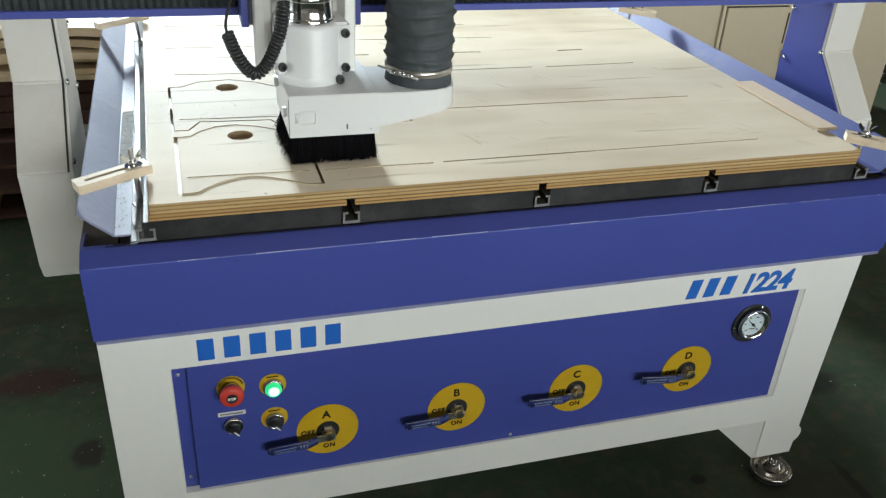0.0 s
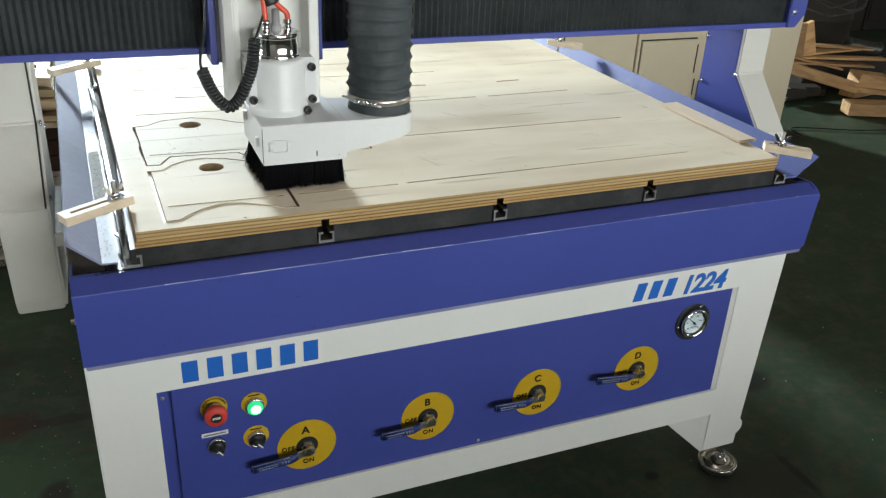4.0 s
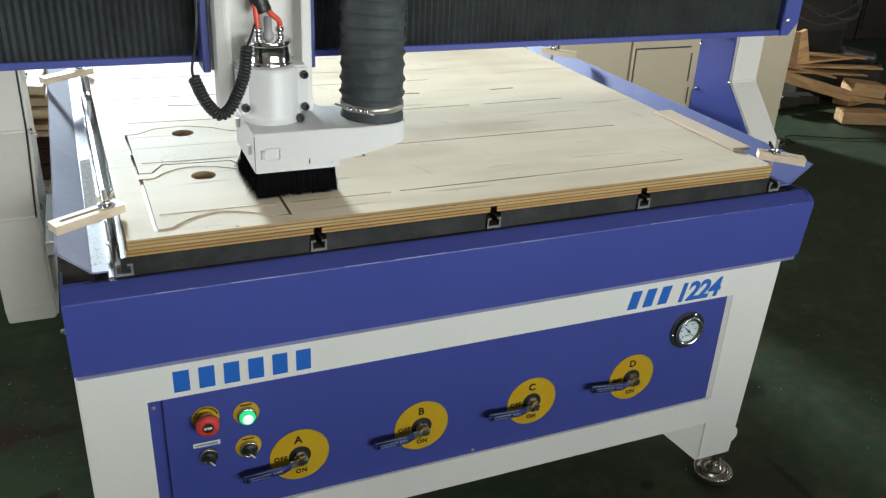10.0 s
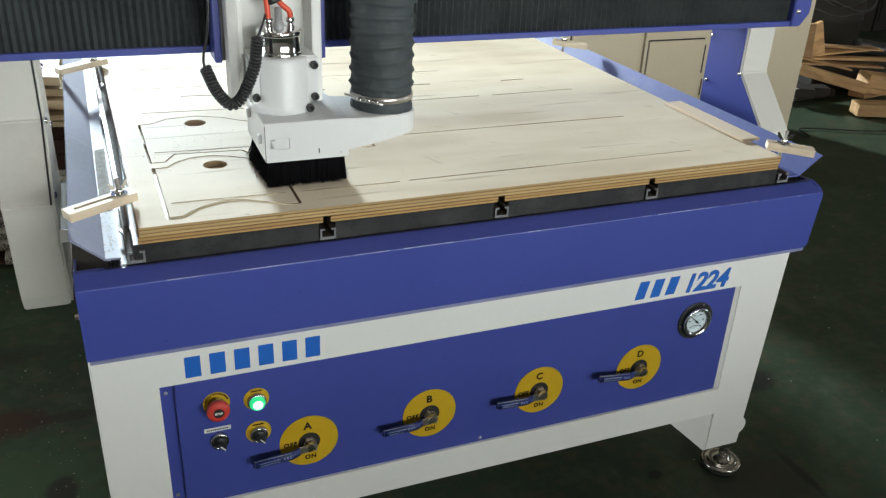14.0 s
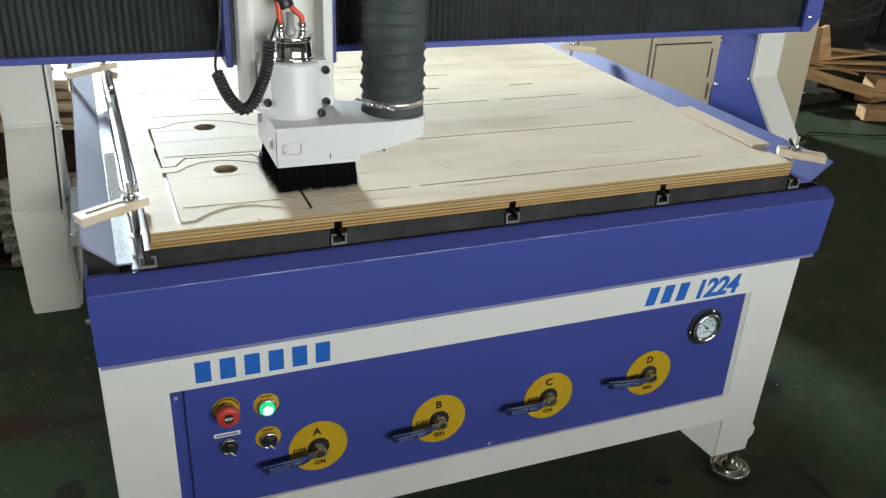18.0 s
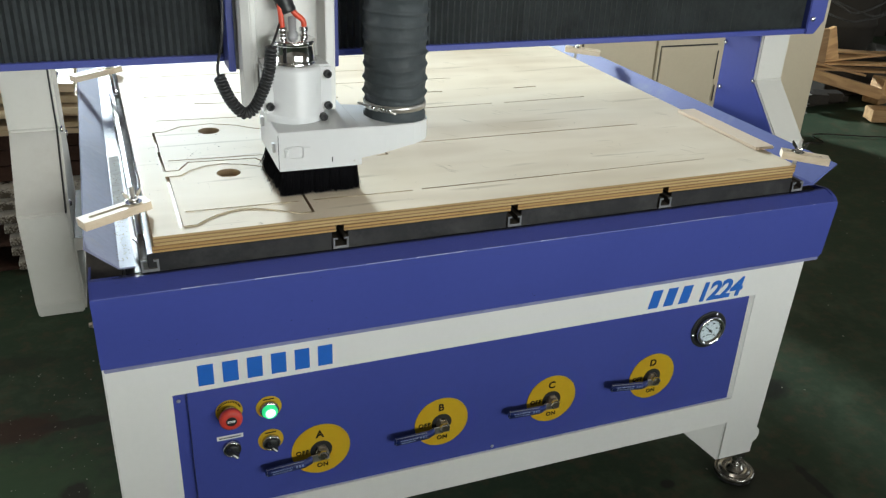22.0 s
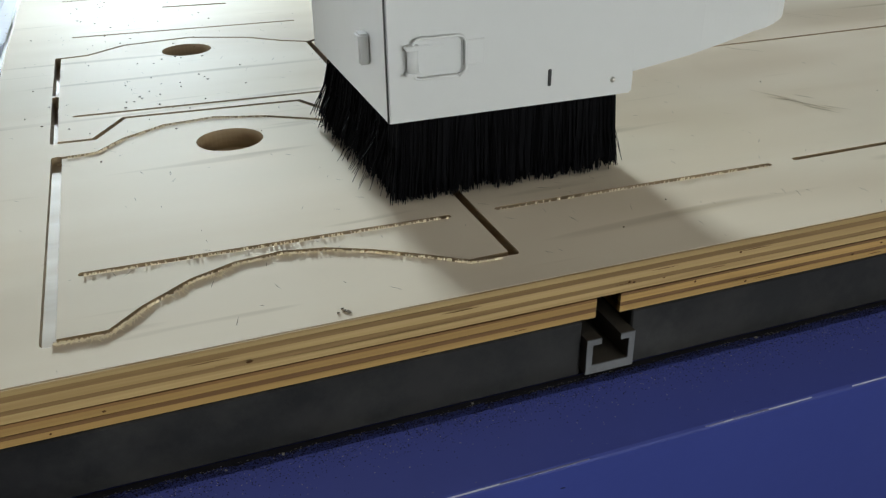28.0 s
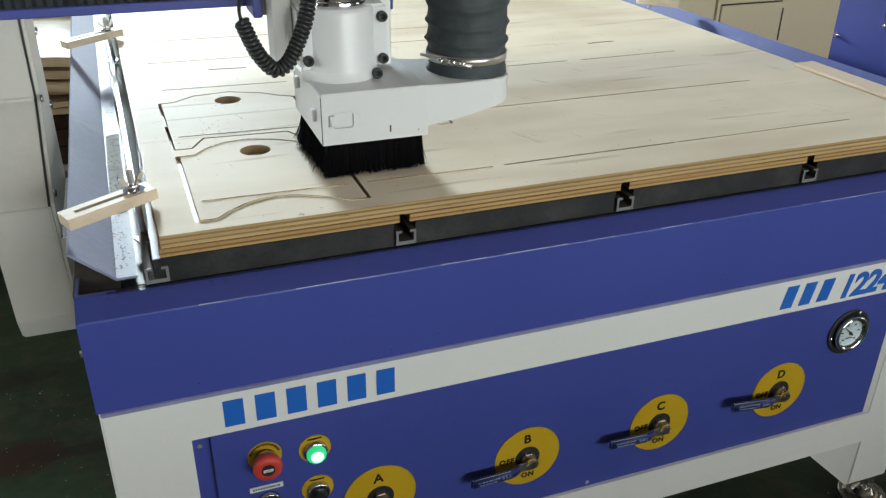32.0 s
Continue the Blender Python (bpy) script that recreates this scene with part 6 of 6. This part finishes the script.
fray([(0.281, 0.269), (0.300, 0.266), (0.318, 0.306), (0.434, 0.302), (0.455, 0.264)], 160, 0.003)
me = bpy.data.meshes.new("splinters")
me.from_pydata(vs, [], fs)
me.materials.append(M_FIBRE)
tagged(new("splinters", me), "pale torn wood fibres along a routed curve", "debris", kind="stuff")

# sander scuffs across the veneer
vs, fs = [], []
marks = [(0.80, 0.60), (0.83, 0.46), (0.70, 0.42), (0.62, 0.30), (0.98, 0.72), (1.02, 0.86), (0.86, 0.93), (0.92, 0.20), (0.56, 0.15), (1.08, 0.14), (1.10, 0.50), (0.70, 0.22), (0.52, 0.44), (1.16, 0.05), (1.02, 0.45), (0.76, 0.76), (0.60, 0.62), (0.90, 0.34)] + [(rnd.uniform(0.48, 1.2), rnd.uniform(0.04, 1.5)) for _ in range(34)]
for x, y in marks:
    for q in range(rnd.choice((1, 2, 3))):
        a, ln, w = radians(-58 + rnd.uniform(-9, 9)), rnd.uniform(0.008, 0.026), rnd.uniform(0.0004, 0.0011)
        px, py, k = x + rnd.uniform(-0.014, 0.014), y + rnd.uniform(-0.012, 0.012), len(vs)
        for u, v in ((-ln, 0), (-ln * 0.3, -w), (ln, 0), (ln * 0.2, w)):
            vs.append((px + u * math.cos(a) - v * math.sin(a), py + u * math.sin(a) + v * math.cos(a), TOP + 0.00025))
        fs.append((k, k + 1, k + 2, k + 3))
me = bpy.data.meshes.new("scuff_marks")
me.from_pydata(vs, [], fs)
me.materials.append(M_SCUFF)
tagged(new("scuff_marks", me), "faint slanting brown scuffs on the veneer", "marks", kind="stuff")

# short dark flecks and scratches in the veneer
vs, fs = [], []
for i in range(420):
    x, y = (rnd.uniform(0.03, 0.50), rnd.uniform(0.006, 0.6)) if i < 300 else (rnd.uniform(0.4, 1.2), rnd.uniform(0.006, 1.3))
    a, ln, w, k = radians(rnd.choice((84, 96, -40, 60)) + rnd.uniform(-14, 14)), rnd.uniform(0.0008, 0.0042), rnd.uniform(0.00010, 0.00024), len(vs)
    for u, v in ((-ln, 0), (-ln * 0.3, -w), (ln, 0), (ln * 0.2, w)):
        vs.append((x + u * math.cos(a) - v * math.sin(a), y + u * math.sin(a) + v * math.cos(a), TOP + 0.0002))
    fs.append((k, k + 1, k + 2, k + 3))
me = bpy.data.meshes.new("veneer_flecks")
me.from_pydata(vs, [], fs)
me.materials.append(M_CHIP_DARK)
vf = tagged(new("veneer_flecks", me), "short brown flecks and scratches in the veneer", kind="stuff")
vf.parent = sheet
vf.matrix_parent_inverse = Matrix.Translation(-sheet.location)

# nicks in the apron's paint
vs, fs = [], []
for i in range(26):
    x, t = rnd.uniform(-0.05, 1.25) if i > 8 else rnd.uniform(-0.03, 0.30), rnd.random()
    y, z = -0.0407 + 0.0105 * t, 0.742 - 0.123 * t
    s, a, k = rnd.uniform(0.0004, 0.0010), rnd.uniform(-0.6, 0.3), len(vs)
    for u, v in ((-2 * s, 0), (0, -0.5 * s), (2 * s, 0), (0, 0.6 * s)):
        vs.append((x + u * math.cos(a), y - 0.0003, z + u * math.sin(a) + v))
    fs.append((k, k + 1, k + 2, k + 3))
me = bpy.data.meshes.new("paint_nicks")
me.from_pydata(vs, [], fs)
me.materials.append(M_INK)
nk = tagged(new("paint_nicks", me), "small dark nicks in the blue paint", kind="stuff")
nk.parent = apron

# painted highlight and scratches along the apron's crease, in broken lengths
bm = B()
x = 0.02
while x < 1.30:
    ln = rnd.uniform(0.004, 0.045)
    if x + ln < 1.31 and rnd.random() < 0.4:
        w = rnd.uniform(0.00010, 0.00020)
        box(bm, x, x + ln, -0.04035 - w, -0.0392, 0.7450 - w, 0.7450 + w)
    x += ln + rnd.expovariate(60)
tagged(part("crease_streaks", bm, M_CREASE, apron), "pale highlight and scratches along the crease", kind="stuff")

# dark voids and knots in the sawn plywood edge
vs, fs = [], []
for i in range(64):
    x, z = rnd.uniform(0.03, 1.23), 0.7886 + rnd.choice((0.0033, 0.0054, 0.0090, 0.0150, 0.0170, 0.0210)) + rnd.uniform(-0.0006, 0.0006)
    ln, hg, k = (rnd.uniform(0.002, 0.011), rnd.uniform(0.00015, 0.0003), len(vs)) if i % 3 else (rnd.uniform(0.0006, 0.0014), rnd.uniform(0.0004, 0.0008), len(vs))
    for u, v in ((-ln, 0), (-0.3 * ln, -hg), (0.5 * ln, -0.7 * hg), (ln, 0.1 * hg), (0.2 * ln, hg), (-0.5 * ln, 0.6 * hg)):
        vs.append((x + u, 0.0012, z + v))
    fs.append(tuple(range(k, k + 6)))
me = bpy.data.meshes.new("edge_flecking")
me.from_pydata(vs, [], fs)
me.materials.append(M_VOID)
ev = tagged(new("edge_flecking", me), "dark knots and voids in the sawn plywood edge", kind="stuff")
ev.parent = sheet
ev.matrix_parent_inverse = Matrix.Translation(-sheet.location)

# longer highlight glints painted on the crease
for x0, ln in ((0.055, 0.05), (0.165, 0.11), (0.345, 0.06), (0.43, 0.09), (0.66, 0.05), (0.93, 0.12)):
    bm = B()
    rows = [[bm.verts.new((x0 + ln * i / 8, -0.04035 - w, 0.7447 - w)) for w in (0.0001 * math.sin(math.pi * (0.06 + 0.88 * i / 8)),)] + [bm.verts.new((x0 + ln * i / 8, -0.0399, 0.74505)), bm.verts.new((x0 + ln * i / 8, -0.0400, 0.7445))] for i in range(9)]
    for p, q in zip(rows, rows[1:]):
        for k in range(3):
            bm.faces.new((p[k], q[k], q[(k + 1) % 3], p[(k + 1) % 3]))
    part("bright_glint", bm, M_SHINE, apron)

# near-black film on the ledge below the bed, with a ragged edge
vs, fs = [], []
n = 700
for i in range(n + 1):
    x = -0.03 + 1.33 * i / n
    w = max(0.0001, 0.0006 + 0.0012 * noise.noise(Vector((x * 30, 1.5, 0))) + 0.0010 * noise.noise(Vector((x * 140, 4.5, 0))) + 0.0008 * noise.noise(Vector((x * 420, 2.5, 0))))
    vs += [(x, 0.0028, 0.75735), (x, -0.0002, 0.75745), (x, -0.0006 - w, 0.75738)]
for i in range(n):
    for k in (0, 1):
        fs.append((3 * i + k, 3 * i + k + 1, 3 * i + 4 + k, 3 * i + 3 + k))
me = bpy.data.meshes.new("ledge_film")
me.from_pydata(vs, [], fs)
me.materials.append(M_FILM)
df = tagged(new("ledge_film", me), "near-black film on the ledge", kind="stuff")
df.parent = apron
